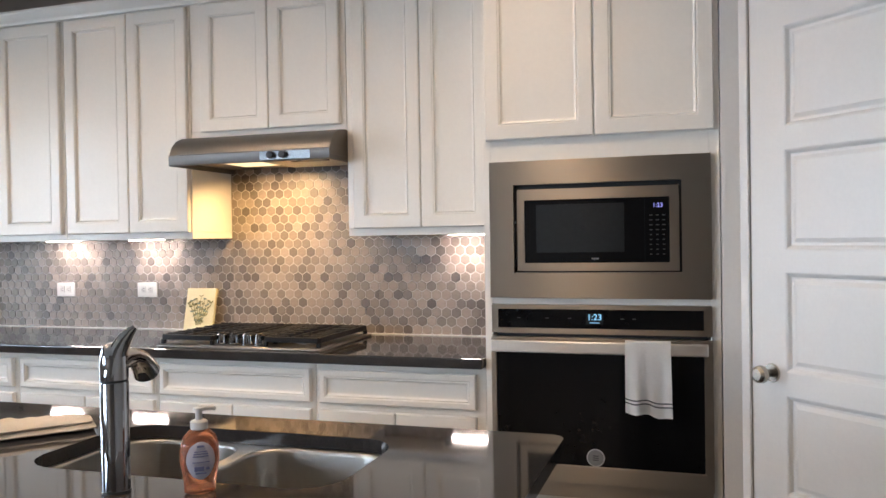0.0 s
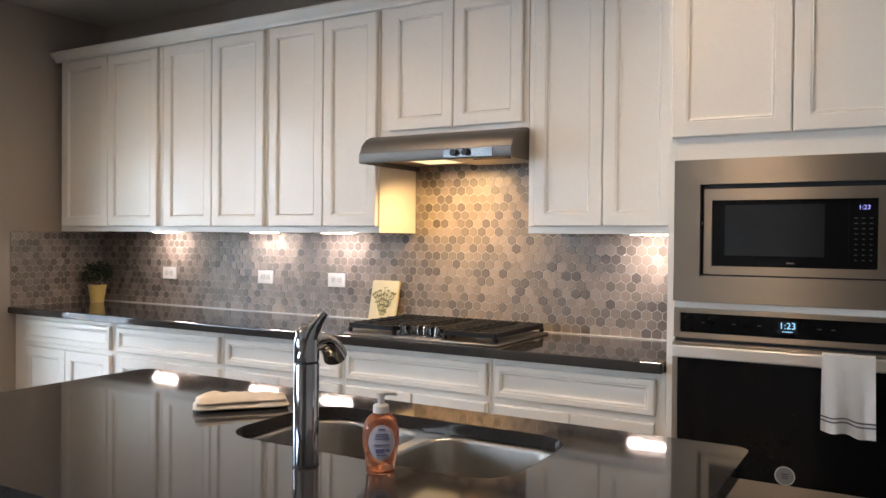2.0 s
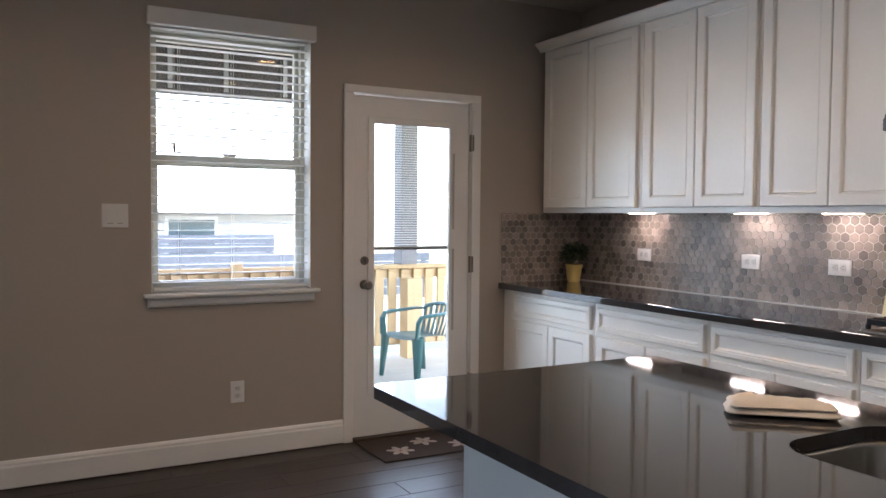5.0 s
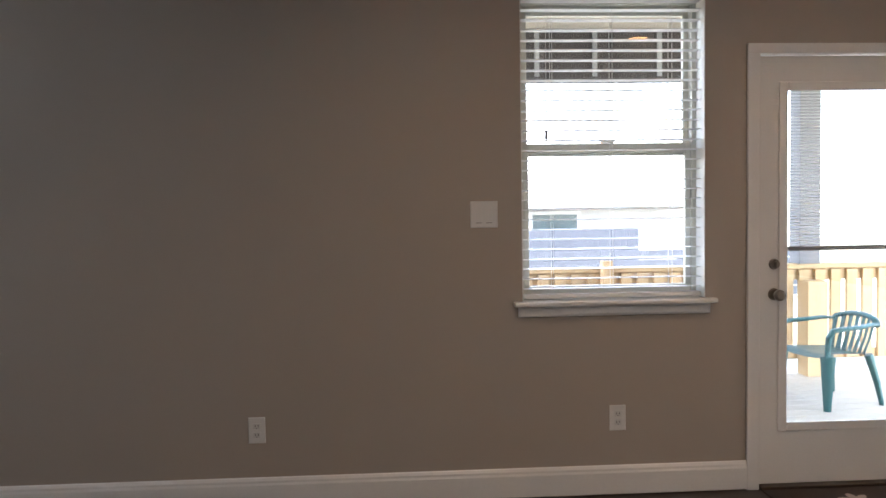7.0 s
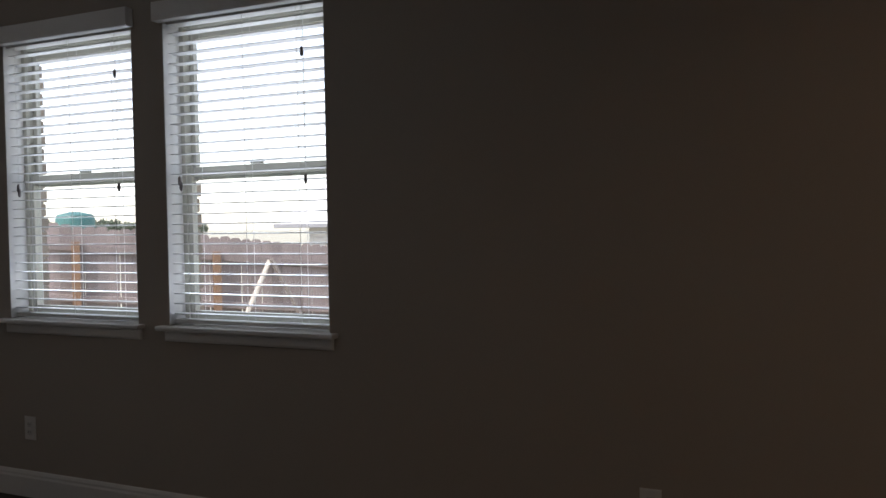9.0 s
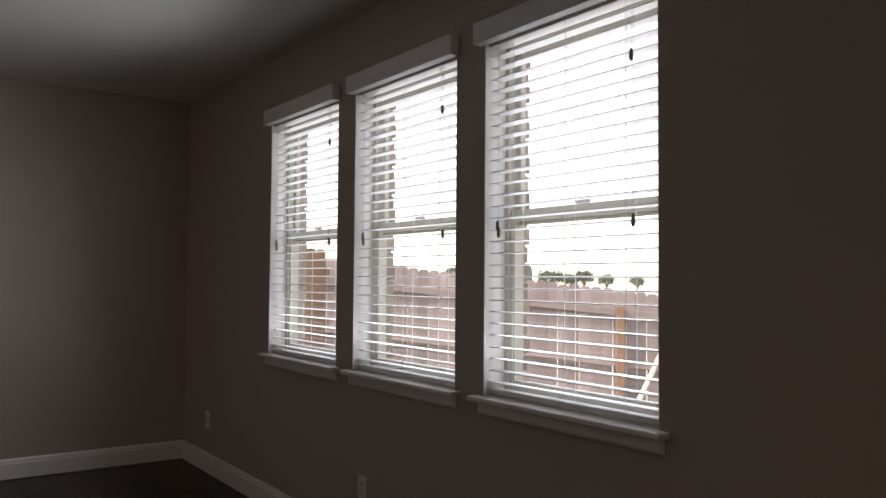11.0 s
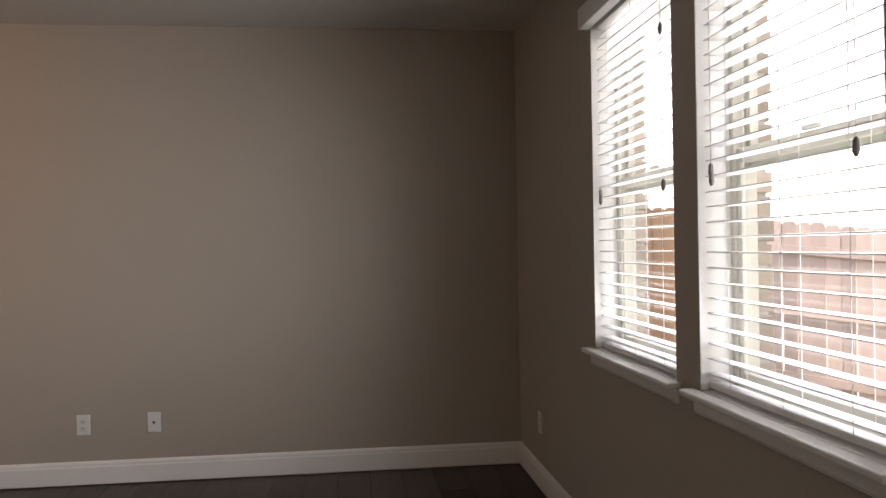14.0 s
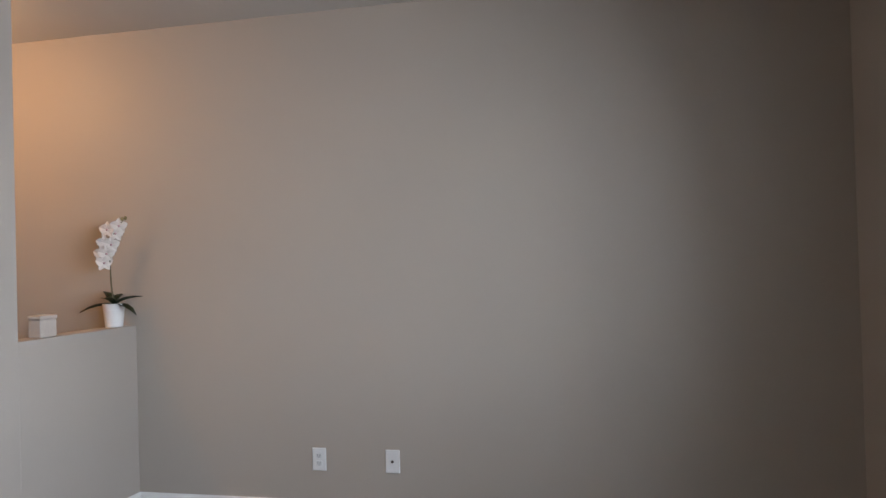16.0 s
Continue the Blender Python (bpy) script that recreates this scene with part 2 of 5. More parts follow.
def pierced(a0, a1, z0, z1, depth, holes):
    """A wall slab in the plane of a and z, from depth 0 to depth, with rectangular holes (a0, a1, z0, z1). Local: x = a, y = depth."""
    bm = bmesh.new()
    xs = sorted({a0, a1, *(v for h in holes for v in h[:2])})
    zs = sorted({z0, z1, *(v for h in holes for v in h[2:])})

    def solid(i, j):
        if not (0 <= i < len(xs) - 1 and 0 <= j < len(zs) - 1):
            return False
        cx, cz = (xs[i] + xs[i + 1]) / 2, (zs[j] + zs[j + 1]) / 2
        return not any(h[0] < cx < h[1] and h[2] < cz < h[3] for h in holes)

    cache = {}

    def v(i, y, j):
        k = (i, y, j)
        if k not in cache:
            cache[k] = bm.verts.new((xs[i], y, zs[j]))
        return cache[k]

    for i in range(len(xs) - 1):
        for j in range(len(zs) - 1):
            if not solid(i, j):
                continue
            for y in (0, depth):
                bm.faces.new((v(i, y, j), v(i + 1, y, j), v(i + 1, y, j + 1), v(i, y, j + 1)))
            for di, dj, e in ((-1, 0, ((i, j), (i, j + 1))), (1, 0, ((i + 1, j), (i + 1, j + 1))), (0, -1, ((i, j), (i + 1, j))), (0, 1, ((i, j + 1), (i + 1, j + 1)))):
                if not solid(i + di, j + dj):
                    (p, q), (r, s) = e
                    bm.faces.new((v(p, 0, q), v(r, 0, s), v(r, depth, s), v(p, depth, q)))
    return bm


def setting(name, bm, material, label, category, m=None):
    ob = part(name, bm, material)
    if m:
        ob.matrix_world = m
    return tagged(ob, label, category, kind="structure")


# ---- the shell ----
SOUTH, EAST, HALF, TOP = -9.8, 6.4, 3.69, 2.71
DOOR = (-1.66, -0.86)
WINDOWS = [-2.342, -5.73, -6.775, -7.81]
WZ0, WZ1 = 0.90, 2.33
# a wall along y at x = const: local x runs along +y, depth towards -x
ALONG_Y = Matrix(((0, -1, 0, 0), (1, 0, 0, 0), (0, 0, 1, 0), (0, 0, 0, 1)))
holes = [(DOOR[0], DOOR[1], -0.06, 2.045)] + [(c - 0.43, c + 0.43, WZ0, WZ1) for c in WINDOWS]
setting("wall_west", pierced(SOUTH - 0.12, 0.12, -0.05, TOP + 0.05, 0.12, holes), WALL, "greige painted wall with windows and a glazed door", "wall", ALONG_Y)
setting("wall_north", box(0, 4.69, 0, 0.12, -0.05, TOP + 0.05), WALL, "greige painted kitchen wall behind the cabinets", "wall")
setting("wall_south", box(0, 5.0, SOUTH - 0.12, SOUTH, -0.05, TOP + 0.05), WALL, "plain greige painted living room wall", "wall")
setting("wall_half", box(HALF, HALF + 0.12, SOUTH, -8.92, -0.05, 1.065, 0.004), WALL, "waist-high painted half wall beside the stair hall", "wall")
setting("wall_east_living", box(HALF, HALF + 0.12, -8.92, -6.0, -0.05, TOP + 0.05), WALL, "greige painted wall beside the stair hall", "wall")
setting("wall_hall", box(5.0, 5.12, SOUTH - 0.12, -6.0, -0.05, TOP + 0.05), WALL, "greige painted wall of the stair hall", "wall")
setting("wall_back", box(HALF + 0.12, EAST, -6.12, -6.0, -0.05, TOP + 0.05), WALL, "greige painted wall at the back of the kitchen", "wall")
setting("wall_east", box(EAST, EAST + 0.12, -6.12, -1.6, -0.05, TOP + 0.05), WALL, "greige painted wall at the kitchen's end", "wall")
setting("ceiling", box(-0.12, EAST + 0.12, SOUTH - 0.12, 0.12, TOP, TOP + 0.1), CEIL, "flat painted ceiling with fine texture", "ceiling")
setting("floor", box(-0.02, EAST, SOUTH, 0, -0.1, -0.004), FLOORGAP, "grey-brown wood plank floor", "floor")


def baseboard(name, x0, y0, x1, y1):
    """A skirting board along a wall from one floor point to another; the room is on its left."""
    L = math.hypot(x1 - x0, y1 - y0)
    bm = bmesh.new()
    prof = [(0, 0), (0.016, 0), (0.016, 0.098), (0.012, 0.108), (0.012, 0.118), (0.006, 0.128), (0.0, 0.133)]
    a = [bm.verts.new((0, d, z + 0.008)) for d, z in prof]
    b = [bm.verts.new((L, d, z + 0.008)) for d, z in prof]
    for k in range(len(prof)):
        q = (k + 1) % len(prof)
        bm.faces.new((a[k], a[q], b[q], b[k]))
    bm.faces.new(a)
    bm.faces.new(b)
    return setting(name, bm, TRIM, "white moulded baseboard", "baseboard", pose(x0, y0, 0, 0, 0, math.degrees(math.atan2(y1 - y0, x1 - x0))))


baseboard("baseboard_west", 0, -1.715, 0, SOUTH).matrix_world = pose(0, -1.715, 0, 0, 0, -90)
baseboard("baseboard_south", HALF, SOUTH, 0, SOUTH).matrix_world = Matrix.Translation((HALF, SOUTH, 0)) @ Matrix.Diagonal((-1, 1, 1, 1))
baseboard("baseboard_half", HALF, -6.0, HALF, SOUTH).matrix_world = Matrix.Translation((HALF, -6.0, 0)) @ pose(0, 0, 0, 0, 0, -90) @ Matrix.Diagonal((1, -1, 1, 1))

# ---- windows ----


def window(c, i):
    root = thing("window_%d" % i, pose(0, c, 0), "almond vinyl single-hung window with a clear pane in each sash", "window", "living room windows", "structure")
    w = 0.43
    bm = box(-0.18, -0.105, -w, -w + 0.026, WZ0, WZ1, 0.003)
    box(-0.18, -0.105, w - 0.026, w, WZ0, WZ1, 0.003, bm)
    box(-0.18, -0.105, -w + 0.026, w - 0.026, WZ1 - 0.035, WZ1, 0.003, bm)
    box(-0.18, -0.105, -w + 0.026, w - 0.026, WZ0, WZ0 + 0.035, 0.003, bm)
    part("window_frame", bm, VINYL, root)
    for y0 in (-w, w - 0.004):
        part("jamb_liner", box(-0.1045, -0.001, y0, y0 + 0.004, 0.919, WZ1 - 0.0045), TRIM, root)
    part("jamb_liner", box(-0.1045, -0.001, -w, w, WZ1 - 0.004, WZ1), TRIM, root)
    for x0, z0, z1, name in ((-0.142, WZ0 + 0.035, 1.648, "lower_sash"), (-0.172, 1.59, WZ1 - 0.035, "upper_sash")):
        a, r, d = w - 0.027, 0.026, 0.028
        bm = box(x0, x0 + d, -a, -a + r, z0, z1, 0.003)
        box(x0, x0 + d, a - r, a, z0, z1, 0.003, bm)
        box(x0, x0 + d, -a + r, a - r, z0, z0 + (0.04 if name[0] == "l" else 0.05), 0.003, bm)
        box(x0, x0 + d, -a + r, a - r, z1 - 0.045, z1, 0.003, bm)
        sash = part(name, bm, VINYL, root)
        p = part("pane", box(x0 + 0.011, x0 + 0.017, -a + r - 0.004, a - r + 0.004, z0 + 0.03, z1 - 0.04), PANE, sash)
        p.visible_shadow = False
    latch = box(-0.118, -0.1, -0.035, 0.035, 1.648, 1.662, 0.004)
    part("latch", latch, VINYL, root)
    sill = box(-0.108, -0.001, -0.425, 0.425, 0.897, 0.918, 0.006)
    box(0.0, 0.052, -0.473, 0.473, 0.897, 0.918, 0.006, sill)
    part("window_sill", sill, TRIM, root)
    ap = rings(0.9, 0.05, [(0, 0), (0, 0.01), (0.004, 0.014), (0.012, 0.018), (0.02, 0.018)])
    bmesh.ops.transform(ap, matrix=pose(0, -0.45, 0.846, 0, 0, 90), verts=ap.verts)
    part("apron", ap, TRIM, root)
    return root


def blind(c, i):
    root = thing("window_blind", pose(0, c, 0), "white two-inch horizontal blind with open slats, lowered over the window", "blind", "window blinds")
    w = 0.418
    val = box(0.002, 0.05, -0.447, 0.447, 2.297, 2.383, 0.004)
    part("valance", val, TRIM, root)
    part("headrail", box(-0.075, -0.01, -w, w, 2.29, 2.329, 0.002), TRIM, root)
    part("bottom_rail", box(-0.073, -0.022, -w, w, 0.926, 0.945, 0.004), TRIM, root)
    bm = bmesh.new()
    cols = []
    for k in range(5):
        u = -0.025 + 0.0125 * k
        z = 0.0022 * (1 - (u / 0.025) ** 2)
        cols.append([[bm.verts.new((u, y, z + dz)) for dz in (0.0, 0.0028)] for y in (-w, w)])
    for p, q in zip(cols, cols[1:]):
        for dz in (0, 1):
            bm.faces.new((p[0][dz], q[0][dz], q[1][dz], p[1][dz]))
        for e in (0, 1):
            bm.faces.new((p[e][0], p[e][1], q[e][1], q[e][0]))
    for p in (cols[0], cols[-1]):
        bm.faces.new((p[0][0], p[0][1], p[1][1], p[1][0]))
    first = part("slat", bm, SLAT, root)
    n = 29
    rng = random.Random(7 + i)
    for k in range(n):
        ob = first if k == 0 else new("slat", first.data)
        ob.parent = root
        ob.matrix_local = pose(-0.047, 0, 0.968 + k * 0.0458, rng.uniform(-0.12, 0.12), -1.5 + rng.uniform(-1.0, 1.0), 0)
    for y in (-0.28, 0.0, 0.28):
        for x in (-0.073, -0.021):
            part("ladder_cord", cyl((x, y, 0.945), (x, y, 2.29), 0.0011, seg=5), CORD, root)
    for y, x, z in ((-0.36, -0.012, 1.60), (-0.348, -0.008, 1.575), (0.31, -0.012, 2.12), (0.318, -0.012, 1.585)):
        if i == 1:
            if y != -0.36:
                continue
            y, z = -0.31, 1.70
        part("pull_cord", cyl((x, y, z), (x, y, 2.29), 0.0009, seg=5), CORD, root)
        part("tassel", lathe([(0.002, 0.0), (0.0065, -0.006), (0.008, -0.03), (0.004, -0.042)], 10, Matrix.Translation((x, y, z))), TASSEL, root, "grey cord tassel")
    return root


for i, c in enumerate(WINDOWS):
    window(c, i + 1)
    blind(c, i + 1)

# ---- patio door ----


def patio_door():
    y0, y1 = DOOR[0] + 0.006, DOOR[1] - 0.011
    root = thing("door_1", pose(0, 0, 0), "white patio door with full glass and raised built-in mini blind, closed", "door", kind="structure")
    gy0, gy1, gz0, gz1 = -1.527, -0.997, 0.30, 1.885
    ob = part("slab", pierced(y0, y1, 0.018, 2.0345, 0.044, [(gy0, gy1, gz0, gz1)]), TRIM, root)
    ob.matrix_local = Matrix.Translation((-0.016, 0, 0)) @ ALONG_Y
    tr = bmesh.new()
    for a0, a1, b0, b1 in ((gy0 - 0.03, gy0 + 0.012, gz0 - 0.03, gz1 + 0.03), (gy1 - 0.012, gy1 + 0.03, gz0 - 0.03, gz1 + 0.03), (gy0 + 0.012, gy1 - 0.012, gz1 - 0.012, gz1 + 0.03), (gy0 + 0.012, gy1 - 0.012, gz0 - 0.03, gz0 + 0.012)):
        box(-0.018, -0.006, a0, a1, b0, b1, 0.004, tr)
    part("glazing_bead", tr, TRIM, root)
    for x in (-0.028, -0.05):
        p = part("pane", box(x, x + 0.004, gy0, gy1, gz0, gz1), PANE, root)
        p.visible_shadow = False
    part("blind_rail", box(-0.044, -0.034, gy0 + 0.008, gy1 - 0.008, 1.125, 1.147, 0.002), mat("grey blind rail", (0.35, 0.34, 0.33), 0.5), root)
    first = part("blind_slat", box(-0.0055, 0.0055, gy0 + 0.01, gy1 - 0.01, -0.0004, 0.0004), SLAT, root)
    for k in range(50):
        ob = first if k == 0 else new("blind_slat", first.data)
        ob.parent = root
        ob.matrix_local = pose(-0.039, 0, 1.158 + k * 0.0145, 0, 12, 0)
    tracks = box(-0.006, 0.002, gy1 + 0.006, gy1 + 0.02, 1.25, 1.72, 0.003)
    part("blind_slider", tracks, mat("grey slider", (0.42, 0.41, 0.39), 0.4), root)
    part("blind_slider", box(-0.006, 0.002, gy1 + 0.006, gy1 + 0.02, 0.62, 1.13, 0.003), bpy.data.materials["grey slider"], root)
    for z, r in ((1.066, 0.027), (0.924, 0.03)):
        part("rosette", cyl((-0.018, -1.575, z), (-0.004, -1.575, z), r, r * 0.85), AGED, root, "aged nickel rosette")
    part("deadbolt_turn", box(-0.004, 0.014, -1.58, -1.57, 1.05, 1.082, 0.003), AGED, root)
    k = lathe([(0.011, 0), (0.011, 0.02), (0.02, 0.028), (0.027, 0.04), (0.026, 0.052), (0.016, 0.06)], 20, pose(-0.004, -1.575, 0.924, 0, 90, 0))
    part("door_knob", k, AGED, root, smooth=True)
    for z in (1.79, 1.03, 0.29):
        h = cyl((0.005, -0.8665, z - 0.052), (0.005, -0.8665, z + 0.052), 0.0085, seg=10)
        box(-0.012, 0.0195, -0.861, -0.849, z - 0.05, z + 0.05, 0.0, h)
        part("hinge", h, AGED, root)
    cs = box(0.0, 0.018, -1.717, -1.658, 0, 2.041, 0.004)
    box(0.0, 0.018, -0.862, -0.799, 0, 2.041, 0.004, cs)
    box(0.0, 0.018, -1.717, -0.799, 2.0415, 2.088, 0.004, cs)
    part("casing", cs, TRIM, root)
    jamb = box(-0.17, 0.0, -1.659, -1.6545, 0, 2.045)
    box(-0.17, 0.0, -0.8655, -0.861, 0, 2.045, 0, jamb)
    box(-0.17, 0.0, -1.6545, -0.8655, 2.0415, 2.046, 0, jamb)
    part("jamb", jamb, TRIM, root)
    part("threshold", box(-0.2, 0.03, -1.654, -0.866, 0.0, 0.016, 0.004), mat("bronze threshold", (0.08, 0.06, 0.045), 0.4, 0.8), root, "dark bronze threshold")
    return root


patio_door()

# ---- pantry door on the diagonal wall ----
DIAG = pose(4.752, -0.645, 0, 0, 0, -45)


def pantry():
    wall = pierced(0, 1.45, -0.05, TOP + 0.05, 0.12, [(0.036, 0.828, -0.06, 2.1)])
    setting("wall_pantry", wall, WALL, "greige painted diagonal wall around the pantry door", "wall", DIAG)
    setting("wall_pantry_stub", box(4.69, 4.752, -0.64, 0.12, -0.05, TOP + 0.05), TRIM, "narrow white painted wall return beside the oven tower", "wall")
    setting("wall_pantry_back", box(4.752, EAST + 0.12, 0.0, 0.12, -0.05, TOP + 0.05), WALL, "plain wall at the back of the pantry", "wall")
    setting("wall_pantry_side", box(5.75, EAST, -1.72, -1.6, -0.05, TOP + 0.05), WALL, "greige painted wall beside the pantry", "wall")
    root = thing("door_2", DIAG, "white five-panel interior door, closed, with a round nickel knob", "door", kind="structure")
    w, h, sx = 0.788, 2.095, 0.038
    tops = [1.976, 1.598, 1.221, 0.841, 0.46]
    rows = [(t - 0.308, t) for t in tops]
    holes2 = [(sx + 0.128, sx + w - 0.128, a, b) for a, b in rows]
    ob = part("slab", pierced(sx, sx + w, 0.012, h, 0.035, holes2), TRIM, root)
    ob.matrix_local = Matrix.Translation((0, 0.0, 0))
    for a, b in rows:
        p = rings(w - 0.256, b - a, [(0, -0.0), (0.006, -0.003), (0.014, -0.013), (0.022, -0.013), (0.036, -0.007)], back=False)
        ob = part("panel", p, TRIM, root)
        ob.matrix_local = Matrix.Translation((sx + 0.128, 0.0, a))
    cs = box(0.003, 0.036, -0.011, 0.0, 0, 2.098, 0.004)
    box(0.828, 0.885, -0.011, 0.0, 0, 2.098, 0.004, cs)
    box(0.003, 0.885, -0.011, 0.0, 2.1, 2.155, 0.004, cs)
    part("casing", cs, TRIM, root)
    part("rosette", cyl((0.114, 0.004, 0.905), (0.114, -0.006, 0.905), 0.032, 0.028), NICKEL, root, "satin nickel rosette")
    k = lathe([(0.012, 0), (0.012, 0.022), (0.022, 0.03), (0.028, 0.043), (0.026, 0.056), (0.016, 0.064)], 24, pose(0.114, -0.006, 0.905, 90, 0, 0))
    part("door_knob", k, NICKEL, root, smooth=True)
    return root


pantry()

# ---- kitchen cabinets ----
DOORSTEPS = [(0, 0), (0, 0.016), (0.004, 0.02), (0.05, 0.02), (0.053, 0.017), (0.057, 0.019), (0.062, 0.0105), (0.066, 0.009)]
DRAWSTEPS = [(0, 0), (0, 0.016), (0.004, 0.02), (0.022, 0.02), (0.027, 0.016), (0.03, 0.018), (0.036, 0.01), (0.04, 0.009)]


def front(name, parent, x0, x1, z0, z1, y, steps):
    ob = part(name, rings(x1 - x0, z1 - z0, steps), CAB, parent)
    ob.matrix_local = Matrix.Translation((x0, y, z0))
    return ob


def upper(x0, x1, z0, z1, doors, dz0, depth=0.33, dz1=2.395, label=""):
    root = thing("wall_cabinet", pose(0, 0, 0), label or "white painted wall cabinet with two recessed-panel doors", "cabinet", "wall cabinets")
    bm = box(x0 + 0.0015, x1 - 0.0015, -depth, -0.012, z0 + 0.03, z1, 0.001)
    box(x0 + 0.0015, x1 - 0.0015, -depth, -depth + 0.02, z0, z0 + 0.0295, 0.001, bm)
    box(x0 + 0.0015, x0 + 0.018, -depth + 0.021, -0.012, z0, z0 + 0.0295, 0.001, bm)
    box(x1 - 0.018, x1 - 0.0015, -depth + 0.021, -0.012, z0, z0 + 0.0295, 0.001, bm)
    part("body", bm, CAB, root)
    for a, b in doors:
        front("door", root, a, b, dz0, dz1, -depth - 0.001, DOORSTEPS)
    return root


UB = 1.359
upper(0.04, 0.964, UB, 2.41, [(0.08, 0.505), (0.509, 0.934)], 1.389)
upper(0.964, 1.756, UB, 2.41, [(0.995, 1.364), (1.368, 1.737)], 1.389)
upper(1.756, 2.455, UB, 2.41, [(1.775, 2.124), (2.128, 2.444)], 1.389)
upper(2.455, 3.217, 1.806, 2.41, [(2.516, 2.855), (2.859, 3.192)], 1.83, label="short white wall cabinet above the range hood")
upper(3.217, 3.875, UB, 2.41, [(3.248, 3.545), (3.549, 3.83)], 1.389)


def crown():
    bm = bmesh.new()
    prof = [(0.0, 2.405), (0.012, 2.405), (0.016, 2.418), (0.03, 2.43), (0.046, 2.446), (0.05, 2.452), (0.05, 2.462), (0.0, 2.462)]
    path = [((0.0, -0.332), (0, -1)), ((3.876, -0.332), (-1, -1)), ((3.876, -0.612), (-1, -1)), ((4.69, -0.612), (0, -1))]
    loops = [[bm.verts.new((p[0] + d * n[0], p[1] + d * n[1], z)) for d, z in prof] for p, n in path]
    for a, b in zip(loops, loops[1:]):
        for k in range(len(prof)):
            q = (k + 1) % len(prof)
            bm.faces.new((a[k], a[q], b[q], b[k]))
    bm.faces.new(loops[0])
    bm.faces.new(loops[-1])
    ob = part("crown_moulding", bm, CAB)
    return tagged(ob, "white crown moulding along the cabinet tops", "moulding", kind="structure")


crown()


def base(x0, x1, fx0, fx1, ndoors=2):
    root = thing("base_cabinet", pose(0, 0, 0), "white painted base cabinet with one drawer over two doors", "cabinet", "base cabinets")
    bm = box(x0 + 0.0015, x1 - 0.0015, -0.60, -0.012, 0.1, 0.868, 0.001)
    box(x0 + 0.0015, x1 - 0.0015, -0.53, -0.012, 0.0, 0.0995, 0.0, bm)
    part("body", bm, CAB, root)
    front("drawer_front", root, fx0, fx1, 0.713, 0.842, -0.601, DRAWSTEPS)
    mid = (fx0 + fx1) / 2
    for a, b in ((fx0, mid - 0.002), (mid + 0.002, fx1)):
        front("door", root, a, b, 0.125, 0.686, -0.601, DOORSTEPS)
    return root


base(0.0, 0.917, 0.12, 0.888)
base(0.917, 1.727, 0.947, 1.705)
base(1.727, 2.463, 1.75, 2.445)
base(2.463, 3.19, 2.478, 3.172)
base(3.19, 3.876, 3.21, 3.84)
tagged(part("countertop", box(0.002, 3.874, -0.652, -0.012, 0.869, 0.907, 0.006, seg=3), QUARTZ), "dark grey polished quartz countertop on the base cabinets", "countertop")


def tower():
    root = thing("oven_cabinet", pose(0, 0, 0), "tall white cabinet holding the microwave and wall oven", "cabinet")
    x0, x1 = 3.8785, 4.687
    for name, a in (("side_panel", (x0, x0 + 0.03, -0.61, -0.012, 0.0, 2.41)), ("side_panel", (x1 - 0.034, x1, -0.61, -0.012, 0.0, 2.41)), ("upper_box", (x0 + 0.0305, x1 - 0.0345, -0.61, -0.012, 1.604, 2.41)), ("shelf", (x0 + 0.0305, x1 - 0.0345, -0.61, -0.012, 1.1035, 1.1275)), ("lower_box", (x0 + 0.0305, x1 - 0.0345, -0.61, -0.012, 0.0, 0.435))):
        part(name, box(*a, 0.001), CAB, root)
    front("door", root, 3.891, 4.276, 1.69, 2.395, -0.611, DOORSTEPS)
    front("door", root, 4.280, 4.671, 1.69, 2.395, -0.611, DOORSTEPS)
    front("drawer_front", root, 3.891, 4.671, 0.12, 0.38, -0.611, DRAWSTEPS)


tower()

# ---- island ----
IX0, IX1, IY0, IY1 = 2.518, 4.338, -2.64, -1.702
SINK = (3.335, 4.01, -2.19, -1.832)


def rounded(x0, x1, y0, y1, r, n=8):
    pts = []
    for cx, cy, a0 in ((x1 - r, y1 - r, 0), (x0 + r, y1 - r, 90), (x0 + r, y0 + r, 180), (x1 - r, y0 + r, 270)):
        for k in range(n + 1):
            a = radians(a0 + 90 * k / n)
            pts.append((cx + r * math.cos(a), cy + r * math.sin(a)))
    return pts


